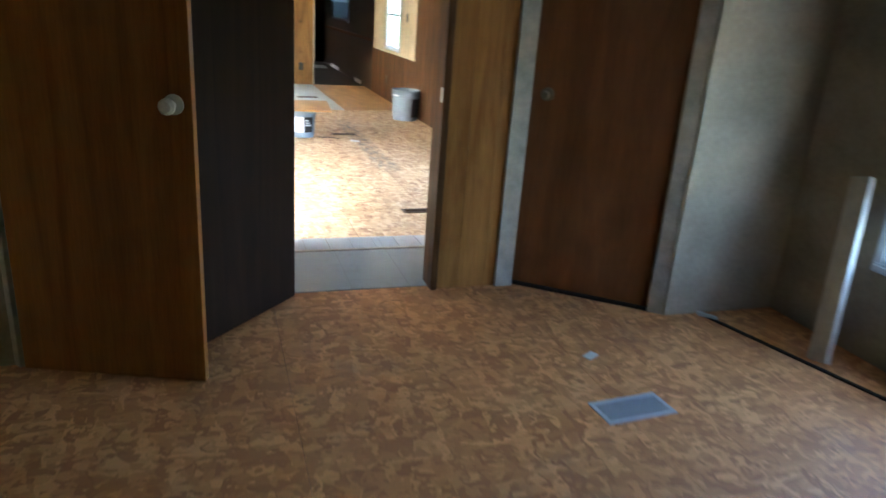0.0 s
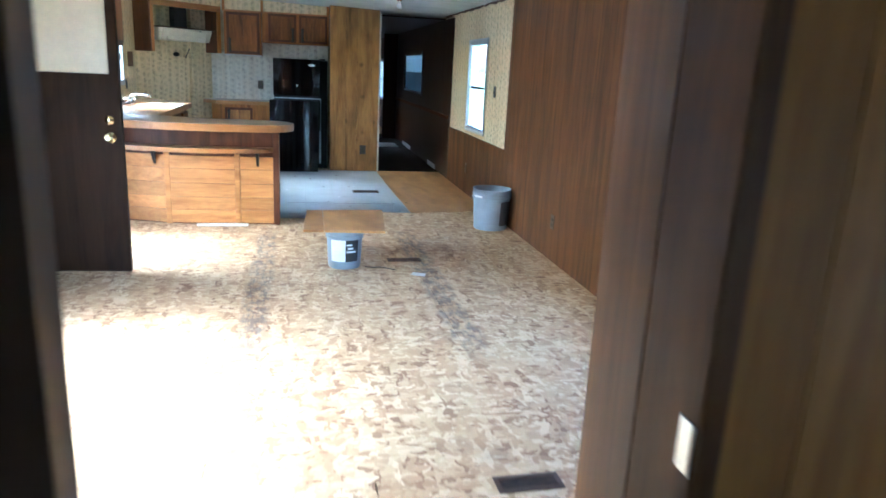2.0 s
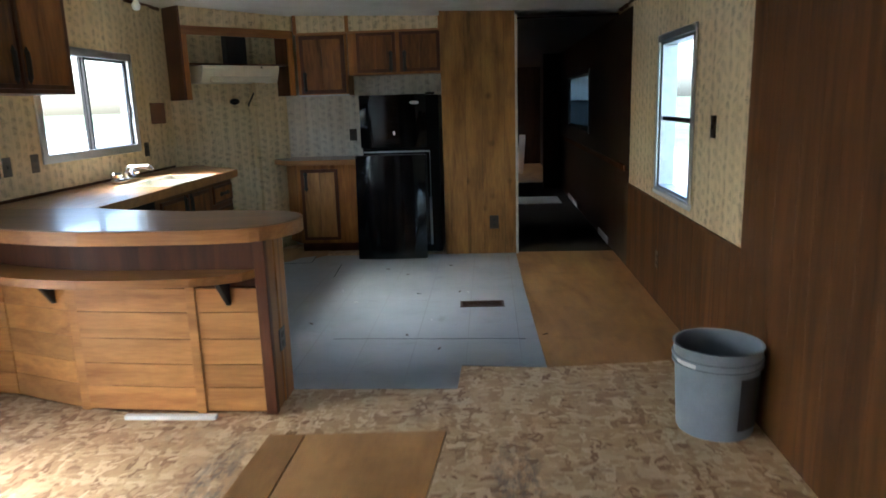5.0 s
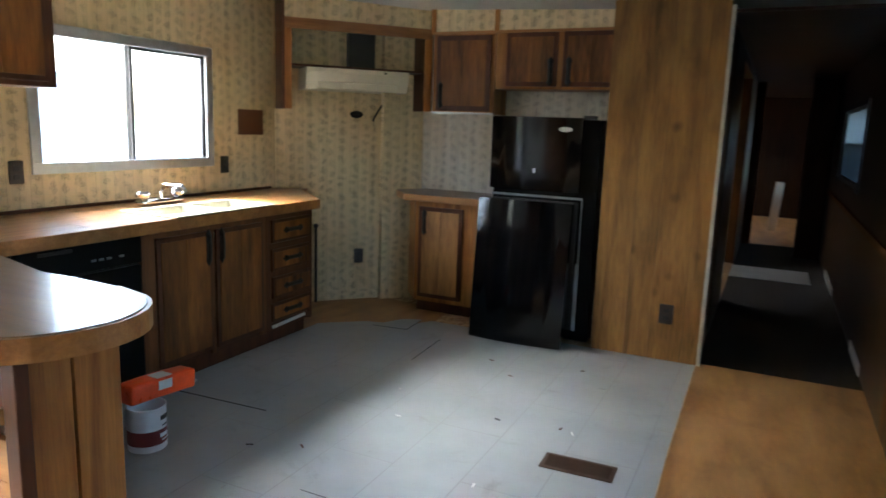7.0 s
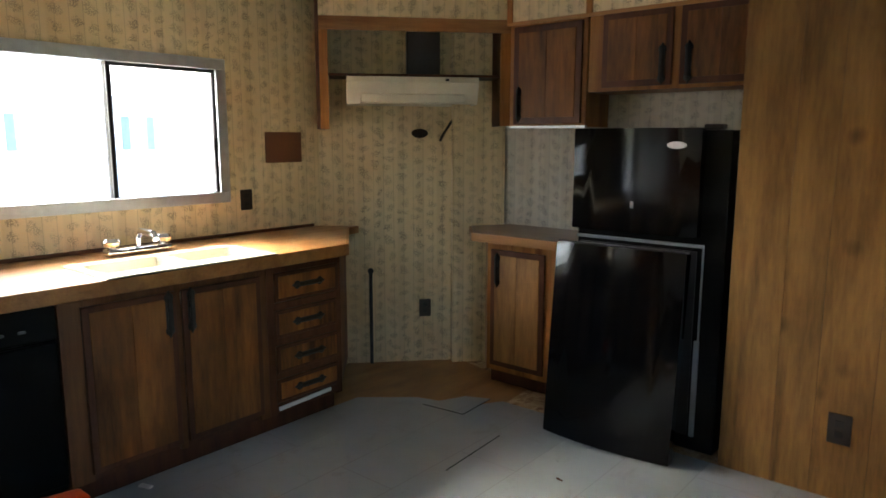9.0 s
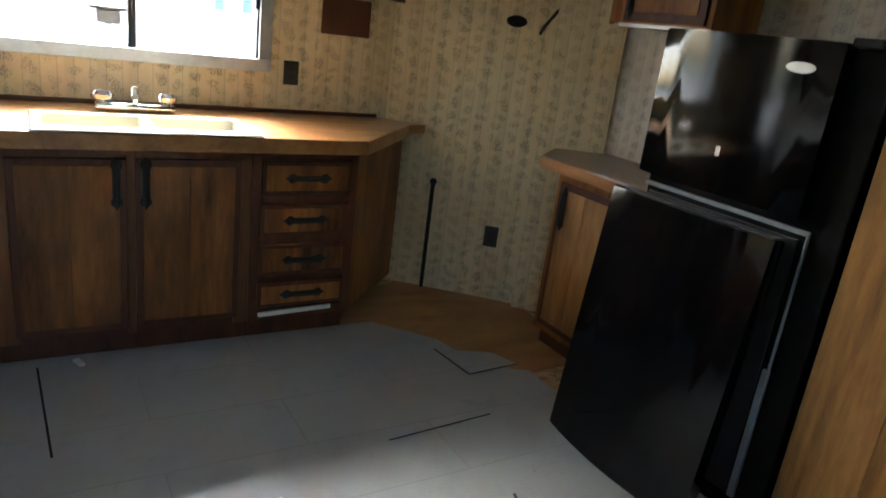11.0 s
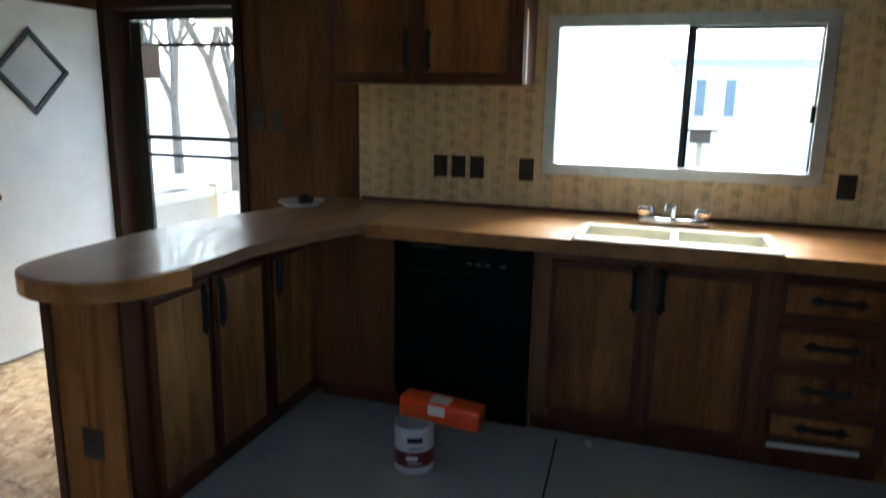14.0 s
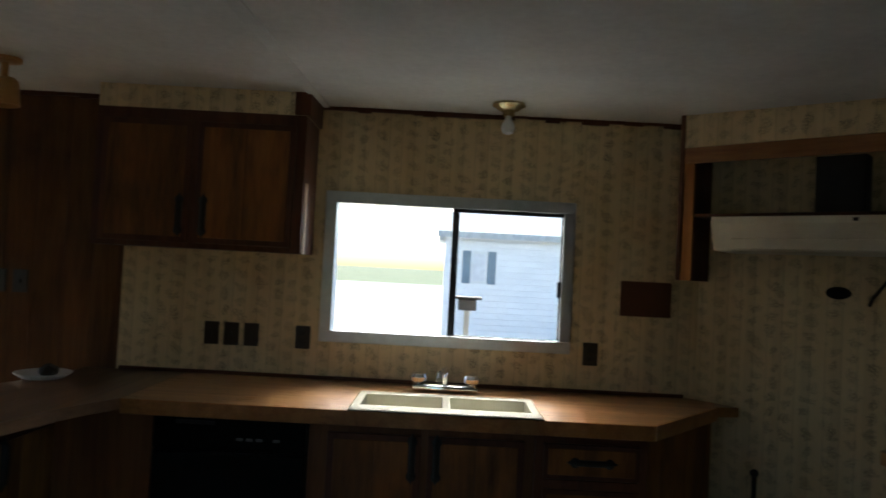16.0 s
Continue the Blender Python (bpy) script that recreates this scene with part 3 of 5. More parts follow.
# ---- windows ----
def frame_ring(b, u0, u1, z0, z1, w, y0, y1, bev=0.003):
    bx(b, u0, u1, y0, y1, z1 - w, z1, bev=bev)
    bx(b, u0, u1, y0, y1, z0, z0 + w, bev=bev)
    bx(b, u0, u0 + w, y0, y1, z0 + w, z1 - w, bev=bev)
    bx(b, u1 - w, u1, y0, y1, z0 + w, z1 - w, bev=bev)
    return b


def pane(b, u0, u1, z0, z1, y):
    return bx(b, u0, u1, y - 0.002, y + 0.002, z0, z1)


def hung_window(name, m, hole, label, rails, metal=ALU, sill=WHITE):
    u0, u1, z0, z1 = hole
    w = new(name)
    w.matrix_basis = m
    tagged(w, label, "window", "", "structure")
    part("window_frame", frame_ring(bmesh.new(), u0 - 0.03, u1 + 0.03, z0 - 0.03, z1 + 0.03, 0.045, 0.0075, 0.02), metal, w, "dull metal window frame")
    part("window_frame", frame_ring(bmesh.new(), u0, u1, z0, z1, 0.03, -0.1, 0.0), metal, w)
    mid = rails[0]
    part("window_rail", box(u0 + 0.03, u1 - 0.03, -0.045, -0.015, mid - 0.014, mid + 0.014, bev=0.003), IRON, w, "dark meeting rail")
    for r in rails[1:]:
        part("window_rail", box(u0 + 0.03, u1 - 0.03, -0.09, -0.075, r - 0.008, r + 0.008, bev=0.002), ALU, w, "thin storm sash rail")
    part("window_sill", box(u0 - 0.02, u1 + 0.02, -0.03, 0.028, z0 - 0.018, z0 + 0.004, bev=0.004), sill, w, "scuffed sill")
    for a, c, y in ((z0 + 0.03, mid - 0.014, -0.03), (mid + 0.014, z1 - 0.03, -0.055)):
        p = part("pane", pane(bmesh.new(), u0 + 0.03, u1 - 0.03, a, c, y), GLASS, w)
        p.visible_shadow = False
    return w


hung_window("window_1", M_RIGHT, WINA, "tall aluminium single-hung living room window", (0.945, 1.56, 1.07))
hung_window("window_2", M_RIGHT, WINB, "tall aluminium single-hung living room window", (0.945, 1.56, 1.07))
hung_window("window_3", M_RIGHT, WINR, "narrow single-hung window in the wallpapered wall", (1.265,))
# Hidden behind the return wall; added to light the far room floor.
hung_window("unseen_window_far", M_RIGHT, UNSEEN_WINFAR, "unseen window added to light the far room floor", (1.15,))
hung_window("window_5", pose(3.12, 0, 0, 0, 0, 90), WINBED, "low bedroom window", (1.1,))

def glow_sheet(name, c):
    k = Nodes(name)
    tr = k.n("BsdfTranslucent")
    fold = k.noise(k.ob((30, 1, 1.5)), 1.0, 3)
    k.put(tr.inputs["Color"], k.ramp(fold, (0.3, (*dim(c, 0.75), 1)), (0.7, (*c, 1))))
    k.put(k.t.nodes["Material Output"].inputs["Surface"], tr.outputs[0])
    return k.m


# Added window and translucent sheets stand in for a soft reflection on the boards.
hw = hung_window("reflection_window", M_RIGHT, REFLECTION_WIN, "added window imitating a soft reflection on the hall wall", (1.38,), IRON, IRON)
for z_a, z_c, mt in ((1.38, 1.675, glow_sheet("pale_reflection_sheet", (0.27, 0.28, 0.28))), (1.065, 1.378, glow_sheet("grey_reflection_sheet", (0.1, 0.11, 0.115)))):
    part("blind", box(13.43, 15.37, -0.012, -0.011, z_a, z_c), mt, hw, "dim grey-blue sheet imitating the soft reflection")

# Never in view; added to brighten the living room floor.
hung_window("unseen_window_living", M_LEFT, UNSEEN_LIVE_WIN, "unseen wide aluminium window added to light the living room", (1.06,))

u0, u1, z0, z1 = KWIN
kw = tagged(new("window_4"), "aluminium sliding kitchen window above the sink", "window", "", "structure")
kw.matrix_basis = M_LEFT
part("window_frame", frame_ring(bmesh.new(), u0 - 0.02, u1 + 0.035, z0 - 0.02, z1 + 0.032, 0.058, 0.001, 0.014), ALU, kw, "dull aluminium face frame")
part("window_frame", frame_ring(bmesh.new(), u0, u1, z0, z1, 0.022, -0.1, 0.0), ALU, kw)
part("sash", frame_ring(bmesh.new(), u0 + 0.022, -10.2, z0 + 0.022, z1 - 0.022, 0.02, -0.04, -0.02), IRON, kw, "dark sliding sash frame")
part("window_rail", box(-10.235, -10.2, -0.07, -0.045, z0 + 0.022, z1 - 0.022, bev=0.003), IRON, kw, "dark centre stile")
part("latch", box(-10.762, -10.745, -0.02, -0.005, 1.38, 1.46, bev=0.003), IRON, kw)
for a, c, y in ((u0 + 0.042, -10.22, -0.03), (-10.2, u1 - 0.022, -0.06)):
    p = part("pane", pane(bmesh.new(), a, c, z0 + 0.03, z1 - 0.03, y), GLASS, kw)
    p.visible_shadow = False

# ---- doors ----
def knob(b, at, toward, r=0.027):
    at, d = Vector(at), Vector(toward)
    m = Matrix.Translation(at) @ d.to_track_quat("Z", "Y").to_matrix().to_4x4()
    lathe(b, [(0, 0), (0.034, 0), (0.034, 0.006), (0.013, 0.012), (0.012, 0.034), (0.02, 0.04), (r, 0.052), (r, 0.064), (0.018, 0.074), (0, 0.076)], 20, m=m)
    return b


# open front door: brown inside, white outside with a diamond light
fd = tagged(new("door_1"), "open front door, brown inside and white outside", "door", "", "structure")
fd.matrix_basis = pose(-1.13, 6.83, 0.012, 0, 0, -3)
part("door_leaf", box(0, 0.87, -0.021, 0.018, 0, 1.93, bev=0.003), DOOR_DARK, fd, "dark brown inner skin with pale lower edge")
part("door_skin", box(0.004, 0.866, 0.0185, 0.024, 0.004, 1.926), WHITE, fd, "white outer skin")
part("cover_panel", box(0.1, 0.815, -0.03, -0.0215, 1.31, 1.79, bev=0.008), CREAM, fd, "cream cover panel over the door light")
b = bmesh.new()
dm = Matrix.Translation((0.475, 0, 1.555)) @ Matrix.Rotation(radians(45), 4, "Y")
for s in (-1, 1):
    bx(b, -0.165, 0.165, 0.0245, 0.036, s * 0.15 - 0.015, s * 0.15 + 0.015, m=dm, bev=0.003)
    bx(b, s * 0.15 - 0.015, s * 0.15 + 0.015, 0.0245, 0.036, -0.135, 0.135, m=dm, bev=0.003)
part("light_frame", b, IRON, fd, "black diamond frame")
part("light_pane", box(-0.135, 0.135, 0.0245, 0.028, -0.135, 0.135, m=dm), plain("frosted_light", (0.45, 0.46, 0.45), 0.3), fd, "clouded diamond pane")
b = knob(bmesh.new(), (0.80, -0.021, 0.91), (0, -1, 0))
knob(b, (0.80, 0.024, 0.91), (0, 1, 0))
part("door_knob", b, BRASS, fd, "shiny brass knob", True)
b = bmesh.new()
lathe(b, [(0, 0), (0.03, 0), (0.03, 0.012), (0.02, 0.02), (0, 0.02)], 20, m=Matrix.Translation((0.80, -0.021, 1.02)) @ Vector((0, -1, 0)).to_track_quat("Z", "Y").to_matrix().to_4x4())
part("deadbolt", b, BRASS, fd, "brass deadbolt", True)

u0, u1, z0, z1 = DOOR
fr = tagged(new("door_frame"), "dark front door frame", "door frame", "", "structure")
fr.matrix_basis = M_LEFT
b = bmesh.new()
bx(b, u0 - 0.035, u0 + 0.02, -0.13, 0.016, 0, z1 + 0.035, bev=0.004)
bx(b, u1 - 0.02, u1 + 0.035, -0.13, 0.016, 0, z1 + 0.035, bev=0.004)
bx(b, u0 + 0.02, u1 - 0.02, -0.13, 0.016, z1 - 0.02, z1 + 0.035, bev=0.004)
part("jamb", b, DOOR_DARK, fr)
part("door_sill", box(u0 + 0.02, u1 - 0.02, -0.16, 0.01, 0.0, 0.02, bev=0.004), ALU, fr)

sd = tagged(new("storm_door"), "closed aluminium storm door with two glass lights", "door", "", "structure")
sd.matrix_basis = M_LEFT @ pose(0, -0.15, 0)
a, c = u0 + 0.022, u1 - 0.022
b = frame_ring(bmesh.new(), a, c, 0.03, z1 - 0.02, 0.055, 0, 0.03)
part("storm_frame", b, IRON, sd, "dark storm door frame")
for zz, t in ((1.75, 0.012), (1.195, 0.016), (1.085, 0.012)):
    part("storm_rail", box(a + 0.055, c - 0.055, 0.004, 0.026, zz - t, zz + t, bev=0.002), IRON, sd)
for z_a, z_c in ((1.097, 1.89), (0.09, 1.073)):
    p = part("pane", pane(bmesh.new(), a + 0.055, c - 0.055, z_a, z_c, 0.014), GLASS, sd)
    p.visible_shadow = False
part("storm_rail", box(c - 0.13, c - 0.055, 0.002, 0.028, 0.09, 1.89, bev=0.002), IRON, sd)
part("notice", box(c - 0.265, c - 0.14, 0.032, 0.034, 1.55, 1.755), LABEL_W, sd, "curled paper notice taped to the frame")

# bedroom door, swung into the bedroom
bd = tagged(new("door_2"), "open dark brown bedroom door with a brass knob", "door", "", "structure")
bd.matrix_basis = pose(0.617, 2.585, 0.015, 0, 0, 180 + 47)
part("door_leaf", box(0, 0.75, -0.018, 0.018, 0, 1.99, bev=0.003), DOOR_DARK, bd)
b = knob(bmesh.new(), (0.695, 0.018, 1.01), (0, 1, 0))
knob(b, (0.695, -0.018, 1.01), (0, -1, 0))
part("door_knob", b, BRASS, bd, "dull brass knob", True)
# closed closet door
cd = tagged(new("door_3"), "closed dark brown closet door", "door", "", "structure")
cd.matrix_basis = CLOSET_M @ pose(0.075, -0.02, 0.02)
part("door_leaf", box(0, CLOSET_L - 0.17, -0.018, 0.018, 0, 1.985, bev=0.003), DOOR_BROWN, cd)
part("door_knob", knob(bmesh.new(), (CLOSET_L - 0.25, 0.018, 1.02), (0, 1, 0), 0.018), plain("clouded_knob", (0.2, 0.15, 0.1), 0.3), cd, "clouded clear knob", True)
# open orange closet door
od = tagged(new("door_4"), "open orange-brown closet door with a pale knob", "door", "", "structure")
od.matrix_basis = pose(-0.43, 2.06, 0.015, 0, 0, -19.5)
part("door_leaf", box(0, 0.69, -0.018, 0.018, 0, 1.99, bev=0.003), DOOR_ORANGE, od)
part("door_knob", knob(bmesh.new(), (0.63, -0.018, 1.035), (0, -1, 0)), plain("pale_knob", (0.6, 0.58, 0.5), 0.3), od, "pale round knob", True)

# ---- wall plates ----
def plate(m, w=0.075, h=0.115, label="dark brown outlet cover plate", slots=2, material=PLATE, name="outlet"):
    t = thing(name, m, label, "outlet" if name == "outlet" else "switch")
    part("plate", box(-w / 2, w / 2, 0, 0.006, -h / 2, h / 2, bev=0.002), material, t)
    if name == "outlet":
        for s in (-1, 1):
            part("socket", box(-0.016, 0.016, 0.006, 0.009, s * 0.022 - 0.013, s * 0.022 + 0.013, bev=0.001), IRON, t)
    else:
        part("toggle", box(-0.005, 0.005, 0.006, 0.016, -0.011, 0.011, bev=0.001), IRON, t)
    return t


def on_left(y, z, d=0.0):
    return M_LEFT @ pose(-y, d, z)


for yy in (9.015, 9.115, 9.215):
    plate(on_left(yy, 1.115), label="black switch plate in a row of three", name="light_switch")
plate(on_left(9.475, 1.115), label="black outlet plate beside the kitchen window")
plate(on_left(10.925, 1.105), label="black outlet plate beside the kitchen window")
plate(on_left(7.93, 1.325, 0.007), label="dark switch plate beside the front door", name="light_switch")
plate(on_left(8.04, 1.325, 0.007), label="dark switch plate beside the front door", name="light_switch")
plate(M_RIGHT @ pose(7.0, 0.007, 0.315), label="dark outlet plate low on the panelling")
plate(M_RIGHT @ pose(10.02, 0.007, 0.31), label="dark outlet plate low on the wainscot")
plate(M_RIGHT @ pose(8.97, 0, 1.25), label="dark switch plate on the wallpaper", name="light_switch")
plate(m_face(YP) @ pose(-1.735, 0.007, 0.305), 0.085, 0.125, "dark brown outlet plate on the panelled pier")
plate(DIAG_M @ pose(0.505, 0, 0.36), label="dark outlet plate low on the wallpaper")
plate(m_face(YB) @ pose(-0.33, 0, 1.12), label="dark outlet plate beside the refrigerator")
t = thing("cover_plate", on_left(11.19, 1.395), "square reddish-brown hardboard cover plate", "cover plate")
part("plate", box(-0.13, 0.125, 0, 0.008, -0.088, 0.088, bev=0.002), plain("hardboard", (0.13, 0.045, 0.016), 0.6), t)

# ---- worktops ----
def arc(cx, cy, rx, ry, a0, a1, n=10):
    return [(cx + rx * math.cos(radians(a0 + (a1 - a0) * k / n)), cy + ry * math.sin(radians(a0 + (a1 - a0) * k / n))) for k in range(n + 1)]


FX = -0.45                                     # front edge of the sink run
SINK = (-0.84, -0.44 + 0.0, 9.82, 10.59)
ct = thing("worktop", pose(0, 0, 0), "woodgrain laminate worktop with an oak edge, worn", "worktop")
b = bmesh.new()
tk0, tk1 = TOP - 0.045, TOP


def bow(x):
    """How far the living-room side of the peninsula falls back towards the wall."""
    return min(0.25, 0.28 * (max(0.0, -x) / 0.9) ** 1.6)


BOW_X = [XL + 0.006, -1.0, -0.85, -0.7, -0.55, -0.4, -0.25, -0.1, 0.1, 0.3, 0.45]
nose = arc(0.57, 8.43, 0.235, 0.265, -90, 0, 9) + arc(0.57, 8.43, 0.235, 0.245, 8, 70, 5)
front = [(x, 8.145 + bow(x) + 0.02 * max(0.0, x - 0.2)) for x in BOW_X]
pen = front + nose + [(0.5, 8.69), (0.3, 8.70), (0.16, 8.69), (0.0, 8.735), (-0.2, 8.785), (-0.3, 8.82), (FX, 8.9), (XL + 0.003, 8.9)]
prism(b, pen, tk0, tk1, bev=0.004)
part("peninsula_top", b, TOPDARK, ct, "brown laminate peninsula top, scuffed, with a rounded end")
for a in ((XL + 0.003, FX, 8.9, 9.84), (XL + 0.003, -0.82, 9.84, 10.57), (-0.455, FX, 9.84, 10.57)):
    part("top", box(*a, tk0, tk1), TOPWOOD, ct, "wood-strip laminate top round the sink")
b = bmesh.new()
prism(b, [(XL + 0.003, 10.57), (FX, 10.57), (FX, 11.04), (-0.93, 11.478), (-0.955, 11.6), (XL + 0.003, 11.43)], tk0, tk1)
part("top", b, TOPWOOD, ct, "wood-strip laminate top round the sink")
for p, q in (((FX, 8.9), (FX, 11.04)), ((FX, 11.04), (-0.93, 11.478))):
    b = bmesh.new()
    d = Vector((q[0] - p[0], q[1] - p[1], 0))
    m = Matrix.Translation((p[0], p[1], 0)) @ Matrix.Rotation(math.atan2(d.y, d.x), 4, "Z")
    bx(b, 0, d.length, -0.014, 0.0, TOP - 0.06, TOP + 0.001, bev=0.003, m=m)
    part("edge_band", b, OAK_X, ct, "oak edge band")
b = bmesh.new()
edge = front + nose
for p, q in zip(edge, edge[1:] + [(0.5, 8.694)]):
    d = Vector((q[0] - p[0], q[1] - p[1], 0))
    if d.length > 0.001:
        m = Matrix.Translation((p[0], p[1], 0)) @ Matrix.Rotation(math.atan2(d.y, d.x), 4, "Z")
        bx(b, -0.002, d.length + 0.002, -0.012, 0.0, TOP - 0.064, TOP - 0.003, m=m)
part("edge_band", b, OAK_X, ct, "oak edge band round the peninsula")
b = bmesh.new()
bx(b, XL + 0.002, XL + 0.014, 8.56, 11.4, TOP, TOP + 0.018, bev=0.003)
part("back_trim", b, FRAME, ct, "dark trim along the wall")

# ---- sink and tap ----
sk = thing("kitchen_sink", pose(0, 0, TOP), "almond enamel double-bowl sink with a chrome rim", "sink")
b = bmesh.new()
sx0, sx1, sy0, sy1 = -0.845, -0.435, 9.815, 10.595
bowls = ((sx0 + 0.06, sx1 - 0.1, sy0 + 0.035, 10.19), (sx0 + 0.06, sx1 - 0.1, 10.225, sy1 - 0.035))
bx(b, sx0, bowls[0][0], sy0, sy1, 0.0005, 0.009, bev=0.003)
bx(b, bowls[0][1], sx1, sy0, sy1, 0.0005, 0.009, bev=0.003)
bx(b, bowls[0][0], bowls[0][1], sy0, bowls[0][2], 0.0005, 0.009, bev=0.002)
bx(b, bowls[0][0], bowls[0][1], bowls[0][3], bowls[1][2], 0.0005, 0.009, bev=0.002)
bx(b, bowls[0][0], bowls[0][1], bowls[1][3], sy1, 0.0005, 0.009, bev=0.002)
part("rim", b, ALMOND, sk, "pale sink rim")
for x0, x1, y0, y1 in bowls:
    b = bmesh.new()
    dz, t = -0.15, 0.006
    bx(b, x0, x1, y0, y1, dz, dz + t)
    bx(b, x0 - t, x0, y0, y1, dz, 0.004)
    bx(b, x1, x1 + t, y0, y1, dz, 0.004)
    bx(b, x0 - t, x1 + t, y0 - t, y0, dz, 0.004)
    bx(b, x0 - t, x1 + t, y1, y1 + t, dz, 0.004)
    bowl = part("bowl", b, ALMOND, sk)
    part("drain", lathe(bmesh.new(), [(0, 0.009), (0.02, 0.008), (0.035, 0.011), (0.04, 0.006)], 18, ((x0 + x1) / 2, (y0 + y1) / 2, dz)), CHROME, bowl, "chrome drain", True)
b = frame_ring(bmesh.new(), 0, 0.42, 0, 0.79, 0.01, 0, 0.004, 0)
bmesh.ops.transform(b, matrix=Matrix(((1, 0, 0, sx0 - 0.005), (0, 0, 1, sy0 - 0.005), (0, 1, 0, 0.0005), (0, 0, 0, 1))), verts=b.verts)
part("edge_rim", b, CHROME, sk, "chrome edge rim")

tap = thing("tap", pose(-0.965, 10.2, TOP) @ Matrix.Diagonal((1.25, 1.25, 1.3, 1)), "chrome two-handle kitchen tap with a short spout", "tap")
part("base", box(-0.028, 0.028, -0.125, 0.125, 0, 0.028, bev=0.01), CHROME, tap, smooth=True)
b = bmesh.new()
tube(b, [(0, 0, 0.02), (0, 0, 0.06), (0.03, 0, 0.085), (0.16, -0.02, 0.088), (0.18, -0.022, 0.07)], 0.012, 12)
part("spout", b, CHROME, tap, smooth=True)
for s in (-1, 1):
    part("handle", lathe(bmesh.new(), [(0, 0.02), (0.02, 0.02), (0.017, 0.03), (0.03, 0.038), (0.034, 0.052), (0.026, 0.064), (0, 0.067)], 9, (0, s * 0.1, 0)), CHROME, tap, "clear faceted handle", True)

# ---- cabinets ----
def pull(parent, at, vertical=True, m=None, s=1.0):
    """A black wrought-iron style drop pull on its back plate; face looks along -y of the local frame."""
    b = bmesh.new()
    L = 0.07 * s
    ax = (lambda k: (at[0], at[1], at[2] + k)) if vertical else (lambda k: (at[0] + k, at[1], at[2]))
    for k in (-1, 1):
        p = ax(k * L)
        bmesh.ops.create_uvsphere(b, u_segments=8, v_segments=6, radius=0.021, matrix=Matrix.Translation(p) @ Matrix.Diagonal((1, 0.4, 1, 1)))
        q = ax(k * L * 1.45)
        rod(b, p, q, 0.016, 0.002, 8)
    for k0, k1, r in ((-1, -0.5, 0.016), (-0.5, 0.5, 0.02), (0.5, 1, 0.016)):
        p, q = Vector(ax(k0 * L)), Vector(ax(k1 * L))
        rod(b, p + Vector((0, -r * 0.5, 0)), q + Vector((0, -r * 0.5, 0)), 0.011, n=8)
    bx(b, at[0] - (0.015 if vertical else L), at[0] + (0.015 if vertical else L), at[1] - 0.004, at[1] + 0.002, at[2] - (L if vertical else 0.012), at[2] + (L if vertical else 0.012))
    return part("handle", b, IRON, parent, "black iron pull")


def cab_door(parent, x0, x1, z0, z1, y, material=CAB, handle=None, name="door", border=0.03):
    """A slab door of wide boards in a dark moulded border, on the face y (front towards -y)."""
    d = part(name, box(x0 + 0.004, x1 - 0.004, y - 0.016, y, z0 + 0.004, z1 - 0.004, bev=0.004), FRAME, parent, "dark moulded door border")
    n = max(1, round((x1 - x0 - 2 * border) / 0.17)) if name == "door" else 1
    w = (x1 - x0 - 2 * border) / n
    for i in range(n):
        part("door_board" if name == "door" else "drawer_front", box(x0 + border + i * w + 0.0006, x0 + border + (i + 1) * w - 0.0006, y - 0.021, y - 0.0155, z0 + border, z1 - border, bev=0.0015), material, d)
    if handle:
        pull(d, (handle[0], y - 0.024, handle[1]), handle[2] if len(handle) > 2 else True)
    return d


# local frame of the sink run: x along +y of the room, front towards +x of the room
def run_left(y, x=-0.52):
    return pose(x, y, 0, 0, 0, 90)


D = 0.61
# blind corner filler
c0 = thing("corner_cabinet", run_left(8.6), "brown wooden corner filler panel under the worktop", "cabinet")
part("body", box(0.0, 0.405, 0.0, D - 0.02, 0.09, TOP - 0.047, bev=0.002), OAK_DARK, c0)
part("kick", box(0.0, 0.405, 0.05, D - 0.02, 0.0, 0.09), FRAME, c0)
# dishwasher
dw = thing("dishwasher", run_left(9.01), "black built-in dishwasher with a control strip", "dishwasher")
part("body", box(0.004, 0.635, 0.0, D - 0.02, 0.1, TOP - 0.05, bev=0.004), BLACK_SIDE, dw)
part("door", box(0.008, 0.631, -0.03, -0.001, 0.13, 0.7, bev=0.008), BLACK_SIDE, dw)
cp = part("control_panel", box(0.008, 0.631, -0.035, -0.001, 0.71, 0.845, bev=0.008), BLACK_SIDE, dw)
for k in (0.35, 0.39, 0.43, 0.5):
    part("button", box(k, k + 0.025, -0.04, -0.034, 0.755, 0.765, bev=0.001), plain("grey_button", (0.12, 0.12, 0.12), 0.4), cp)
part("handle", box(0.1, 0.26, -0.042, -0.034, 0.815, 0.83, bev=0.003), IRON, cp)
part("kick", box(0.01, 0.63, 0.03, 0.06, 0.0, 0.12), BLACK_SIDE, dw)
# sink cabinet
sc = thing("sink_cabinet", run_left(9.65), "brown wooden sink cabinet with two doors", "cabinet")
part("body", box(0.0, 0.925, 0.0, D - 0.02, 0.1, 0.74, bev=0.002), FRAME, sc)
b = bmesh.new()
for a, c, z_0, z_1 in ((0.0, 0.09, 0.1, 0.865), (0.46, 0.49, 0.1, 0.865), (0.87, 0.925, 0.1, 0.865), (0.09, 0.46, 0.8, 0.865), (0.49, 0.87, 0.8, 0.865)):
    bx(b, a, c, -0.018, -0.0005, z_0, z_1, bev=0.002)
part("face_frame", b, OAK_DARK, sc)
cab_door(sc, 0.075, 0.465, 0.13, 0.815, -0.019, handle=(0.425, 0.72))
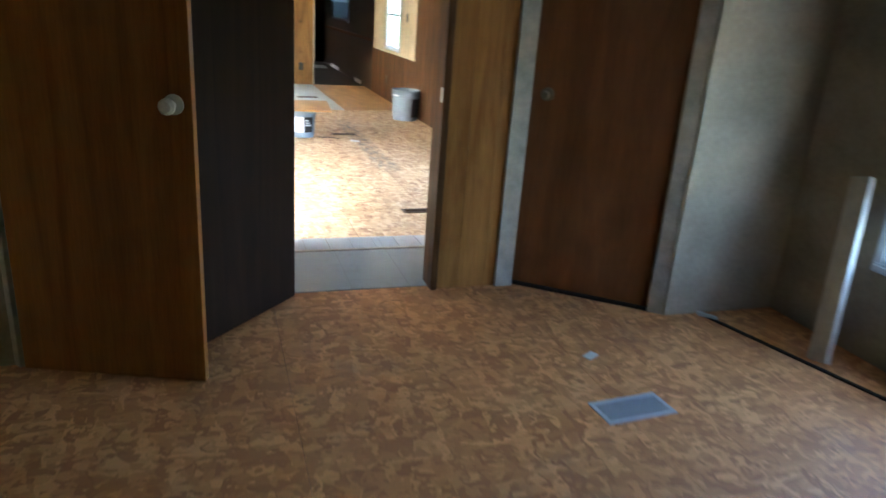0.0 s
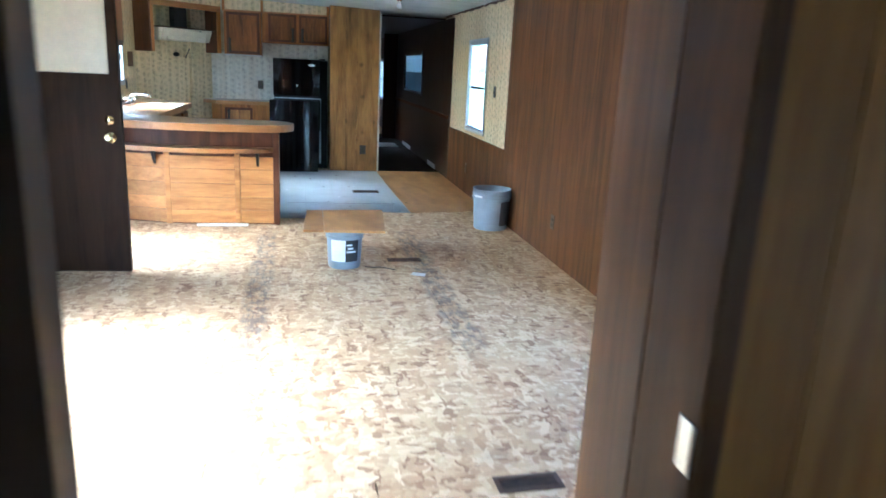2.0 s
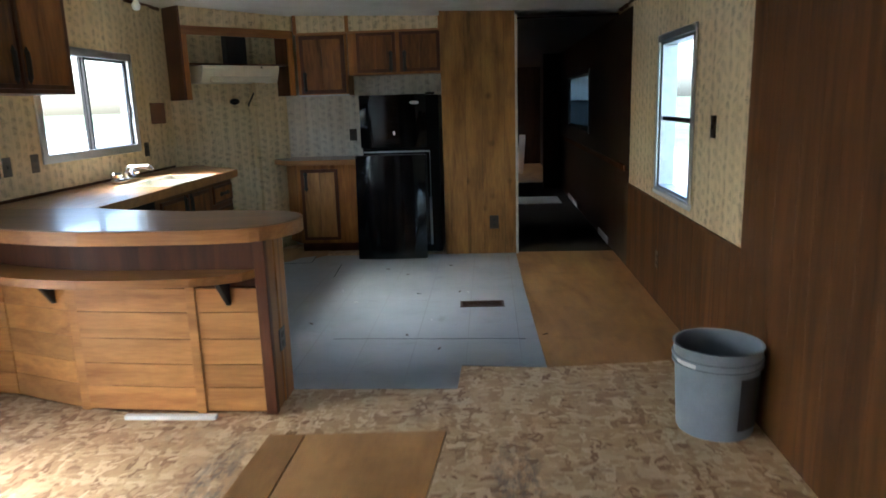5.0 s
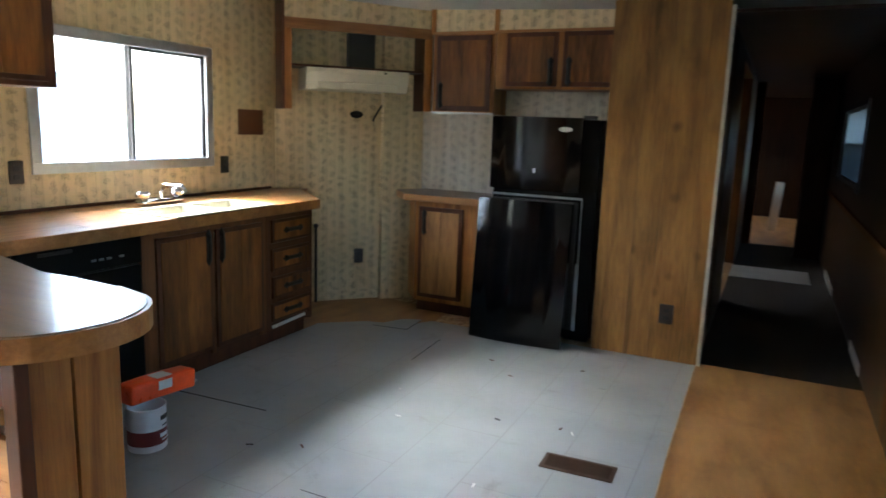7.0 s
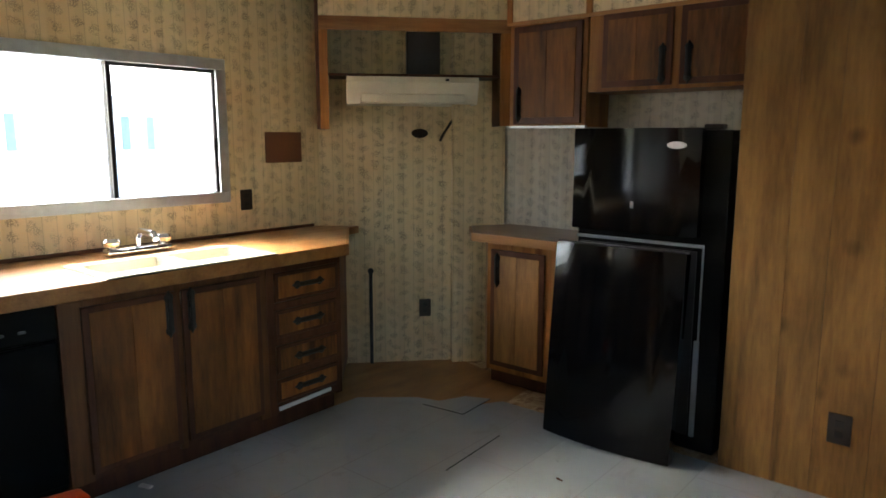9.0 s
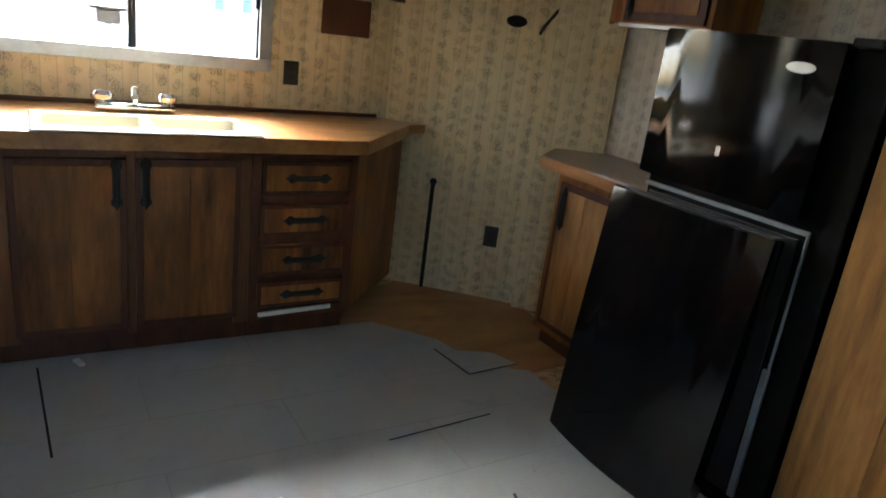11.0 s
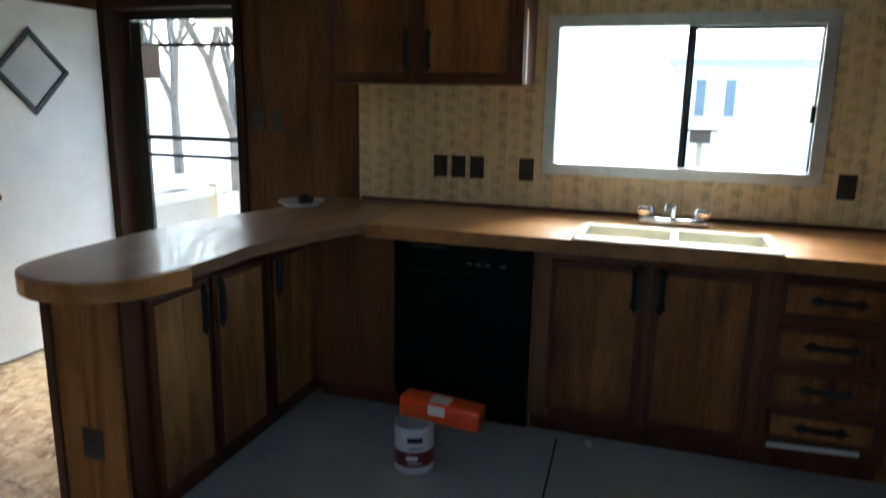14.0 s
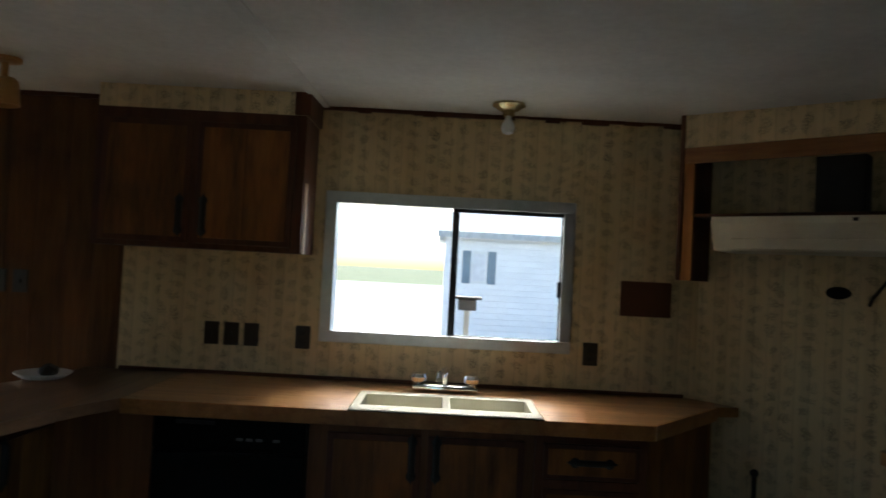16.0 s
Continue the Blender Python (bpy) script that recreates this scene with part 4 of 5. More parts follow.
cab_door(sc, 0.485, 0.885, 0.13, 0.815, -0.019, handle=(0.525, 0.72))
part("kick", box(0, 0.925, 0.05, D - 0.02, 0, 0.1), FRAME, sc)
# drawer cabinet
dc = thing("drawer_cabinet", run_left(10.577), "brown wooden cabinet with four drawers", "cabinet")
b = bmesh.new()
prism(b, [(0, 0), (0.462, 0), (0.88, 0.4), (0.78, 0.55), (0, 0.55)], 0.1, TOP - 0.047)
part("body", b, CAB, dc)
b = bmesh.new()
bx(b, 0, 0.04, -0.018, -0.0005, 0.1, 0.865, bev=0.002)
bx(b, 0.425, 0.462, -0.018, -0.0005, 0.1, 0.865, bev=0.002)
for zz in (0.13, 0.29, 0.465, 0.64, 0.83):
    bx(b, 0.04, 0.425, -0.018, -0.0005, zz - 0.02, zz + 0.035 if zz > 0.8 else zz + 0.02, bev=0.002)
part("face_frame", b, FRAME, dc)
for k, (a, c) in enumerate(((0.16, 0.285), (0.31, 0.455), (0.485, 0.63), (0.665, 0.815))):
    cab_door(dc, 0.03, 0.43, a, c, -0.019 - 0.004 * (k % 2), handle=(0.23, (a + c) / 2, False), name="drawer", border=0.022)
part("kick", box(0, 0.46, 0.05, 0.5, 0, 0.1), FRAME, dc)
part("slat", box(0.05, 0.38, -0.03, -0.018, 0.118, 0.137, bev=0.002, m=Matrix.Rotation(radians(-2), 4, "Y")), WHITE, dc, "loose white slat in the bottom gap")

# peninsula: kitchen-side doors, living-room boards, end panel, low ledge
isl = thing("peninsula_cabinet", pose(0, 0, 0), "knotty pine peninsula with dark cabinet doors and a low ledge", "cabinet")
b = bmesh.new()
prism(b, [(x, min(8.285 + bow(x), 8.53)) for x in BOW_X] + [(0.665, 8.285), (0.665, 8.545), (XL + 0.006, 8.545)], 0.0, TOP - 0.047)
part("body", b, FRAME, isl)
part("end_panel", box(0.665, 0.68, 8.262, 8.405, 0.0, TOP - 0.06, bev=0.003), OAK_Z, isl, "orange oak end panel")
part("end_panel", box(0.665, 0.684, 8.41, 8.548, 0.0, TOP - 0.06, bev=0.003), OAK_Z, isl, "orange oak end panel")
part("corner_post", box(0.635, 0.688, 8.252, 8.29, 0.0, TOP - 0.06, bev=0.004), FRAME, isl, "dark red corner post")
rngb = random.Random(4)
for a, c in ((XL + 0.01, -0.73), (-0.728, -0.30), (-0.255, 0.30), (0.345, 0.634)):
    ya, yc = 8.264 + bow(a), 8.264 + bow(c)
    m, L = seg((a, ya), (c, yc))
    z = 0.012
    for h in (0.12, 0.115, 0.125, 0.13, 0.115):
        part("board", box(0.001, L - 0.001, rngb.uniform(0, 0.002), 0.02, z + 0.0012, z + h - 0.0012, bev=0.002, m=m), BOARD_PINE, isl)
        z += h
for a in (-0.3, 0.3):
    part("batten", box(a, a + 0.045, 8.258 + bow(a), 8.284 + bow(a), 0.0, 0.64, bev=0.003), BOARD_PINE, isl)
for p, q in zip(BOW_X, BOW_X[1:] + [0.634]):
    m, L = seg((p, 8.27 + bow(p)), (q, 8.27 + bow(q)))
    part("recess_board", box(0, L, 0, 0.014, 0.70, TOP - 0.06, m=m), FRAME, isl, "dark red recess board")
b = bmesh.new()
prism(b, [(x, 8.075 + bow(x) * 0.9) for x in BOW_X[:-2]] + [(0.4, 8.095), (0.52, 8.14), (0.6, 8.19), (0.64, 8.262)] + [(x, 8.262 + bow(x)) for x in BOW_X[::-1]], 0.665, 0.705, bev=0.004)
part("ledge", b, OAK_X, isl, "worn pale oak ledge, bowed along its front")
for x in (-0.38, 0.5):
    b = bmesh.new()
    prism(b, [(0, 0), (0.12, 0), (0, -0.13)], -0.012, 0.012, bev=0.002)
    bmesh.ops.transform(b, matrix=Matrix.Translation((x, 8.262 + bow(x), 0.664)) @ Matrix(((0, 0, 1, 0), (-1, 0, 0, 0), (0, 1, 0, 0), (0, 0, 0, 1))), verts=b.verts)
    part("bracket", b, IRON, isl, "dark triangular shelf bracket")
kd = thing("peninsula_doors", pose(0, 8.546, 0, 0, 0, 180), "row of pale wooden cabinet doors under the peninsula top", "cabinet")
b = bmesh.new()
bx(b, -0.664, 1.15, -0.014, -0.0005, 0.79, TOP - 0.05)
bx(b, -0.664, 1.15, -0.014, -0.0005, 0.05, 0.09)
for a, c in ((-0.664, -0.565), (-0.245, -0.225), (0.12, 0.17), (0.66, 1.15)):
    bx(b, a, c, -0.014, -0.0005, 0.09, 0.79)
part("face_frame", b, FRAME, kd)
cab_door(kd, -0.57, -0.24, 0.07, 0.80, -0.015, CAB_PALE, (-0.285, 0.69))
cab_door(kd, -0.23, 0.125, 0.07, 0.80, -0.015, CAB_PALE, (-0.185, 0.69))
cab_door(kd, 0.165, 0.665, 0.07, 0.80, -0.015, CAB_PALE, (0.22, 0.69))
part("kick", box(-0.66, 1.15, -0.002, 0.0, 0, 0.05), FRAME, kd)
plate(pose(0.681, 8.42, 0.32, 0, 0, -90), 0.085, 0.11, "dark outlet plate on the peninsula end")

# wall cabinet beside the kitchen window
uc = thing("wall_cabinet", run_left(8.53, -0.85), "dark wooden wall cabinet with two doors and a papered soffit", "cabinet")
part("body", box(0, 0.97, 0.0, 0.297, 1.53, 2.17, bev=0.002), FRAME, uc)
b = bmesh.new()
for a, c, z_0, z_1 in ((0, 0.05, 1.53, 2.17), (0.92, 0.97, 1.53, 2.17), (0.05, 0.92, 2.11, 2.17), (0.05, 0.92, 1.53, 1.56), (0.44, 0.49, 1.56, 2.11)):
    bx(b, a, c, -0.016, -0.0005, z_0, z_1, bev=0.002)
part("face_frame", b, FRAME, uc)
cab_door(uc, 0.035, 0.455, 1.55, 2.12, -0.017, handle=(0.41, 1.68))
cab_door(uc, 0.475, 0.93, 1.55, 2.12, -0.017, handle=(0.52, 1.68))
part("end_strip", box(0.9705, 0.976, 0.02, 0.06, 1.53, 1.86), PINE, uc, "pale bare strip on the cabinet end")
so = part("soffit", box(0.0, 0.97, -0.01, 0.297, 2.171, 2.31), PAPER, uc, "yellowed papered soffit")
part("soffit_post", box(0.91, 0.985, -0.02, 0.297, 2.172, 2.32, bev=0.003), FRAME, uc)

# hood bay on the slanted wall
HB = DIAG_M @ Matrix.Rotation(math.pi, 4, "Z")      # x now runs from the back wall end towards -x; front towards -y
hb = thing("hood_bay", HB, "open wooden cabinet bay above the range hood", "cabinet")
x_a, x_b = -1.135, -0.03                              # along the wall
fy = -0.30
part("stile", box(x_a + 0.0, x_a + 0.05, fy, fy + 0.02, 1.5, 2.11, bev=0.003), OAK_Z, hb)
part("side_panel", box(x_a + 0.0, x_a + 0.02, fy + 0.021, -0.002, 1.5, 2.11, bev=0.002), FRAME, hb)
part("stile", box(x_b - 0.06, x_b, fy, fy + 0.02, 1.52, 2.11, bev=0.003), OAK_Z, hb)
part("side_panel", box(x_b - 0.06, x_b - 0.04, fy + 0.021, -0.002, 1.52, 2.11, bev=0.002), FRAME, hb)
part("rail", box(x_a, x_b, fy - 0.004, fy + 0.018, 2.05, 2.125, bev=0.003), OAK_X, hb)
part("shelf", box(x_a + 0.05, x_b - 0.06, fy + 0.02, -0.03, 1.80, 1.815, bev=0.002), FRAME, hb)
part("duct_box", box(-0.62, -0.42, -0.1, -0.002, 1.82, 2.08, bev=0.004), IRON, hb, "black duct box")
b = bmesh.new()
bx(b, x_a, x_b, fy, -0.002, 2.127, 2.30)
part("soffit", b, PAPER, hb, "yellowed papered soffit")
part("soffit_post", box(x_a - 0.02, x_a, fy - 0.01, -0.002, 1.5, 2.30, bev=0.003), FRAME, hb)

hd = thing("range_hood", HB @ pose(0, 0, 0), "cream enamel range hood with a slanted lip", "range hood")
hx0, hx1 = -0.985, -0.225
b = bmesh.new()
prof = [(-0.002, 1.795), (-0.335, 1.795), (-0.335, 1.765), (-0.285, 1.645), (-0.002, 1.645)]
lo = [b.verts.new((hx0, y, z)) for y, z in prof]
hi = [b.verts.new((hx1, y, z)) for y, z in prof]
for i in range(5):
    if i != 3:
        b.faces.new((lo[i], lo[(i + 1) % 5], hi[(i + 1) % 5], hi[i]))
b.faces.new(lo), b.faces.new(hi[::-1])
part("canopy", b, CREAM, hd)
part("lip", box(hx0 + 0.08, hx1 - 0.08, -0.315, -0.285, 1.65, 1.70, bev=0.006), CREAM, hd, "raised front lip")
part("underside", box(hx0 + 0.01, hx1 - 0.01, -0.28, -0.01, 1.662, 1.668), IRON, hd, "dark underside plate")
part("switch", box(-0.42, -0.40, -0.342, -0.333, 1.772, 1.786, bev=0.002), IRON, hd)

# wall cabinets by the refrigerator
w1 = thing("wall_cabinet", pose(-0.125, 12.03, 0), "brown wooden wall cabinet with one door", "cabinet")
part("body", box(0, 0.49, 0.0, 0.267, 1.51, 2.09, bev=0.002), OAK_Z, w1)
cab_door(w1, 0.03, 0.47, 1.525, 2.07, -0.001, CAB, (0.075, 1.64), border=0.04)
part("lower_rail", box(0.0, 0.49, -0.004, 0.02, 1.505, 1.52, bev=0.002), ALU, w1, "pale metal edge")
w2c = thing("wall_cabinet", pose(0.375, 12.03, 0), "short wooden wall cabinet with two doors over the refrigerator", "cabinet")
part("body", box(0, 0.895, 0.0, 0.267, 1.69, 2.09, bev=0.002), OAK_Z, w2c)
cab_door(w2c, 0.08, 0.46, 1.705, 2.08, -0.001, CAB, (0.41, 1.81), border=0.035)
cab_door(w2c, 0.49, 0.88, 1.705, 2.08, -0.001, CAB, (0.54, 1.81), border=0.035)
sf = thing("soffit", pose(-0.14, 12.02, 0), "yellowed papered soffit over the wall cabinets", "soffit")
part("panel", box(0, 1.41, 0, 0.277, 2.091, 2.30), PAPER, sf)
for x in (0.0, 0.5, 1.38):
    part("post", box(x, x + 0.035, -0.012, 0.0, 2.091, 2.28, bev=0.002), OAK_Z, sf)
part("rail", box(0, 1.41, -0.01, 0.0, 2.075, 2.095, bev=0.002), OAK_X, sf)

# small base cabinet between range space and refrigerator
bc = thing("base_cabinet", pose(-0.16, 11.88, 0), "narrow pale wooden base cabinet with one door", "cabinet")
b = bmesh.new()
prism(b, [(0, 0), (0.655, 0), (0.655, 0.41), (-0.1, 0.41), (-0.16, 0.2)], 0.09, TOP - 0.045)
part("body", b, OAK_Z, bc)
cab_door(bc, 0.03, 0.40, 0.12, 0.82, -0.001, CAB_PALE, (0.085, 0.7), border=0.035)
part("kick", box(0.0, 0.65, 0.05, 0.4, 0, 0.09), FRAME, bc)
ct2 = thing("worktop", pose(0, 0, 0), "brown laminate worktop with a slanted end", "worktop")
b = bmesh.new()
prism(b, [(-0.22, 11.82), (0.49, 11.82), (0.49, YB - 0.003), (-0.28, YB - 0.003), (-0.42, 12.06)], TOP - 0.045, TOP, bev=0.003)
part("top", b, TOPDARK, ct2)
b = bmesh.new()
for p, q in (((-0.42, 12.058), (-0.22, 11.818)), ((-0.22, 11.818), (0.49, 11.818))):
    d = Vector((q[0] - p[0], q[1] - p[1], 0))
    m = Matrix.Translation((p[0], p[1], 0)) @ Matrix.Rotation(math.atan2(d.y, d.x), 4, "Z")
    bx(b, 0, d.length, -0.012, 0, TOP - 0.05, TOP - 0.002, bev=0.002, m=m)
part("edge_band", b, OAK_X, ct2)

PLATE_GREY = plain("dull_liner", (0.26, 0.28, 0.29), 0.4)
# ---- refrigerator and its loose door ----
rf = thing("refrigerator", pose(0.53, 11.69, 0), "black top-freezer refrigerator with its lower door removed", "refrigerator")
part("body", box(0, 0.715, 0, 0.585, 0.03, 1.485, bev=0.006), BLACK_SIDE, rf)
def bowed(w, h, d, bow, n=10):
    b = bmesh.new()
    pts = [(0, 0)] + [(w * k / n, -d - bow * math.sin(math.pi * k / n)) for k in range(n + 1)] + [(w, 0)]
    prism(b, pts, 0, h, bev=0.006)
    return b
b = bowed(0.61, 0.475, 0.05, 0.018)
bmesh.ops.translate(b, verts=b.verts, vec=(-0.005, -0.002, 1.02))
fz = part("freezer_door", b, BLACK, rf, "glossy black freezer door", True)
b = bmesh.new()
lathe(b, [(0, 0), (0.034, 0), (0.034, 0.003), (0, 0.004)], 20, m=Matrix.Translation((0.5, -0.062, 1.42)) @ Matrix.Rotation(radians(90), 4, "X") @ Matrix.Diagonal((1.3, 0.45, 1, 1)))
part("badge", b, ALU, fz, "small oval silver badge")
part("scratch", box(0.3, 0.315, -0.071, -0.0695, 1.135, 1.165, m=Matrix.Identity(4)), ALU, fz, "bare scratch mark")
part("hinge_cap", box(0.6, 0.68, -0.03, 0.03, 1.486, 1.51, bev=0.006), IRON, rf)
b = bmesh.new()
bx(b, 0.0, 0.715 - 0.09, -0.012, -0.001, 0.972, 0.986, bev=0.002)
bx(b, 0.619, 0.625, -0.012, -0.001, 0.55, 0.972, bev=0.001)
bx(b, 0.606, 0.628, -0.014, -0.001, 0.1, 0.55, bev=0.002)
part("liner_edge", b, PLATE_GREY, rf, "pale grey exposed liner edge")
# Thin black sheet paints in the shade of the open compartment.
part("interior", box(0.02, 0.594, -0.008, -0.001, 0.1, 0.954), IRON, rf, "flat black sheet imitating the shaded open compartment")
b = bowed(0.64, 0.95, 0.05, 0.035)
ld = thing("loose_door", pose(0.475, 11.545, 0.002, -5.5, 0, 1), "loose glossy black refrigerator door leaning on the refrigerator", "refrigerator door")
part("panel", b, BLACK, ld, smooth=True)
part("gasket", frame_ring(bmesh.new(), 0.02, 0.62, 0.02, 0.93, 0.025, 0.0005, 0.012), PAIL_DARK, ld, "dark door gasket")
part("edge_strip", box(0.005, 0.635, -0.045, -0.005, 0.9505, 0.957, bev=0.002), IRON, ld)


# ---- loose things in the living room and kitchen ----
def pail(m, r, h, label):
    t = thing("bucket", m, label, "bucket")
    prof = [(0, 0.004), (r * 0.87, 0.0), (r * 0.9, 0.01), (r * 0.985, h * 0.78), (r * 1.05, h * 0.785), (r * 1.05, h * 0.80), (r * 0.99, h * 0.805), (r * 1.0, h * 0.86), (r * 1.06, h * 0.865), (r * 1.06, h * 0.88), (r * 1.01, h * 0.885), (r * 1.02, h * 0.985), (r * 1.05, h), (r * 0.99, h), (r * 0.97, h * 0.97), (r * 0.86, 0.015), (0, 0.014)]
    part("shell", lathe(bmesh.new(), prof, 36), PAIL, t, smooth=True)
    return t


def wrap(b, r0, r1, z0, z1, a0, a1, n=14, lift=0.0015):
    """A curved label on a tapered drum."""
    rows = []
    for k in range(n + 1):
        a = radians(a0 + (a1 - a0) * k / n)
        rows.append((b.verts.new(((r0 + lift) * math.cos(a), (r0 + lift) * math.sin(a), z0)), b.verts.new(((r1 + lift) * math.cos(a), (r1 + lift) * math.sin(a), z1))))
    for p, q in zip(rows, rows[1:]):
        b.faces.new((p[0], q[0], q[1], p[1]))
    return b


p1 = pail(pose(1.19, 6.905, 0, 0, 0, -95), 0.133, 0.285, "grey plastic bucket with a torn white and black label")
part("label", wrap(bmesh.new(), 0.124, 0.131, 0.06, 0.225, -45, 5), LABEL_W, p1, "white label field")
part("label", wrap(bmesh.new(), 0.124, 0.131, 0.06, 0.225, 5, 50), IRON, p1, "black label field")
for k, (z, a0, a1) in enumerate(((0.13, 8, 40), (0.155, 12, 30), (0.18, 8, 26), (0.2, 20, 44))):
    part("print_bar", wrap(bmesh.new(), 0.128, 0.1285, z, z + 0.012, a0, a1, 6, 0.003), LABEL_W, p1, "white print bar")
pail(pose(1.22, 7.32, 0), 0.133, 0.285, "plain grey bucket under the far end of the boards")
p2 = pail(pose(2.655, 8.15, 0, 0, 0, -110), 0.176, 0.385, "large grey plastic bucket by the panelled wall")
part("label", wrap(bmesh.new(), 0.163, 0.1745, 0.05, 0.28, 35, 100), PAIL_DARK, p2, "dark label panel")
part("label", wrap(bmesh.new(), 0.1765, 0.178, 0.31, 0.33, -60, -25), LABEL_W, p2, "small white sticker")

# open can of compound
can = thing("paint_can", pose(-0.075, 9.275, 0.004, 0, 0, 25), "open white and dark red can with printed bands", "can")
part("shell", lathe(bmesh.new(), [(0, 0.003), (0.078, 0), (0.08, 0.006), (0.08, 0.182), (0.083, 0.185), (0.083, 0.192), (0.077, 0.192), (0.076, 0.02), (0, 0.02)], 32), LABEL_W, can, smooth=True)
part("red_band", wrap(bmesh.new(), 0.08, 0.08, 0.03, 0.095, -180, 180, 36), LABEL_R, can, "dark red band")
for z, h, a0, a1, mt in ((0.135, 0.022, -25, 18, IRON), (0.108, 0.006, -20, 20, IRON), (0.06, 0.018, -28, 5, LABEL_W), (0.045, 0.006, -22, 16, LABEL_W)):
    part("print_bar", wrap(bmesh.new(), 0.08, 0.08, z, z + h, a0, a1, 8, 0.003), mt, can, "unreadable print bar")

# orange wrapped pack lying on the can
bag = thing("orange_pack", pose(-0.122, 9.205, 0.207), "crumpled orange wrapped pack lying across the open can", "pack")
b = box(0, 0.34, -0.05, 0.05, 0, 0.088, bev=0.012)
bmesh.ops.subdivide_edges(b, edges=b.edges[:], cuts=2, use_grid_fill=True)
for v in b.verts:
    v.co += Vector((0, 0, 0.006 * noise.noise(v.co * 22.0))) + Vector((0, 0.005 * noise.noise(v.co * 17.0 + Vector((5, 0, 0))), 0))
d = Vector((0.04, 1.0, -0.05)).normalized()
q = Matrix.Rotation(math.atan2(d.y, d.x), 4, "Z") @ Matrix.Rotation(-math.asin(d.z), 4, "Y")
bmesh.ops.transform(b, matrix=q, verts=b.verts)
part("wrapper", b, ORANGE, bag, smooth=True)
b = box(0.13, 0.2, -0.0565, -0.0535, 0.04, 0.08, m=q)
bx(b, 0.13, 0.21, -0.045, 0.02, 0.0905, 0.0935, m=q)
part("print_patch", b, LABEL_W, bag, "pale unreadable print patch")

# dish with a dark lump on the worktop
dish = thing("dish", pose(-0.80, 8.38, TOP + 0.001, 0, 0, 20), "small white plastic dish with a black scrap in it", "dish")
part("tray", lathe(bmesh.new(), [(0, 0.002), (0.085, 0), (0.115, 0.02), (0.12, 0.022), (0.118, 0.025), (0.083, 0.006), (0, 0.006)], 24), LABEL_W, dish, smooth=True)
b = bmesh.new()
bmesh.ops.create_icosphere(b, subdivisions=3, radius=0.05, matrix=Matrix.Translation((0.01, 0.02, 0.03)) @ Matrix.Diagonal((1.2, 0.8, 0.5, 1)))
for v in b.verts:
    v.co += 0.02 * Vector((noise.noise(v.co * 30), noise.noise(v.co * 30 + Vector((9, 0, 0))), noise.noise(v.co * 30 + Vector((0, 9, 0)))))
part("scrap", b, IRON, dish, "crumpled black scrap")

# floor registers
def register(m, w, d, label, material, slats=10, open_dark=True):
    t = thing("floor_register", m, label, "floor register")
    f = frame_ring(bmesh.new(), 0, w, 0, d, 0.018, 0, 0.006, 0.0015)
    bmesh.ops.transform(f, matrix=Matrix(((1, 0, 0, 0), (0, 0, 1, 0), (0, 1, 0, 0), (0, 0, 0, 1))), verts=f.verts)
    part("frame", f, material, t)
    # Flat black sheet stands in for the shade down the duct.
    part("duct", box(0.018, w - 0.018, 0.018, d - 0.018, 0.0005, 0.0015), BLACK_AND_SHADE, t, "flat black sheet imitating the shaded duct opening")
    for k in range(slats):
        y = 0.018 + (d - 0.036) * (k + 0.5) / slats
        part("slat", box(0.018, w - 0.018, y - 0.0022, y + 0.0022, 0.0018, 0.005), material, t)
    return t


register(pose(1.48, 9.94, 0.004, 0, 0, 2), 0.31, 0.14, "brown metal floor register in the vinyl", RUST, 8)
register(pose(1.53, 6.99, 0.0, 0, 0, 0), 0.26, 0.09, "rusty brown floor register in the strand board", RUST, 5)
register(pose(1.56, 3.97, 0.0, 0, 0, 1), 0.25, 0.1, "dark brown floor register near the doorway", RUST, 4)
register(pose(1.63, 1.245, 0.0, 0, 0, 4), 0.31, 0.15, "pale grey metal floor register in the bedroom", plain("pale_painted_metal", (0.5, 0.52, 0.53), 0.5), 9)

# loose board, slats, scraps
lb = thing("bench_board", pose(0, 0, 0.286), "bare plywood boards laid across upturned buckets as a bench", "board")
b = bmesh.new()
prism(b, [(0.89, 6.77), (1.035, 6.76), (1.045, 7.47), (0.92, 7.47)], 0.0, 0.018, bev=0.002)
part("sheet", b, PLY, lb)
b = bmesh.new()
prism(b, [(1.04, 6.76), (1.47, 6.73), (1.535, 7.5), (1.05, 7.47)], 0.0, 0.018, bev=0.002)
part("sheet", b, PLY, lb)
solid("plastic_strip", box(-0.03, 0.41, 8.195, 8.225, 0.0, 0.022, bev=0.003), WHITE, "white plastic slat lying before the peninsula", "slat")
solid("paper_scrap", box(-0.05, 0.05, -0.03, 0.03, 0.0, 0.006, bev=0.002), LABEL_W, "small crumpled white paper scrap on the floor", "scrap", "", pose(1.71, 6.64, 0.0005, 2, 3, -20))
b = bmesh.new()
tube(b, [(1.34, 6.85, 0.004), (1.40, 6.82, 0.006), (1.45, 6.83, 0.005), (1.5, 6.80, 0.006), (1.56, 6.75, 0.004)], 0.004, 6)
solid("cord", b, IRON, "short black cord lying on the floor", "cord")
solid("white_scrap", box(-0.03, 0.03, -0.012, 0.012, 0, 0.012, bev=0.003), WHITE, "small white scrap under the sink cabinet", "scrap", "", pose(-0.49, 9.93, 0.0, 0, 0, 20))
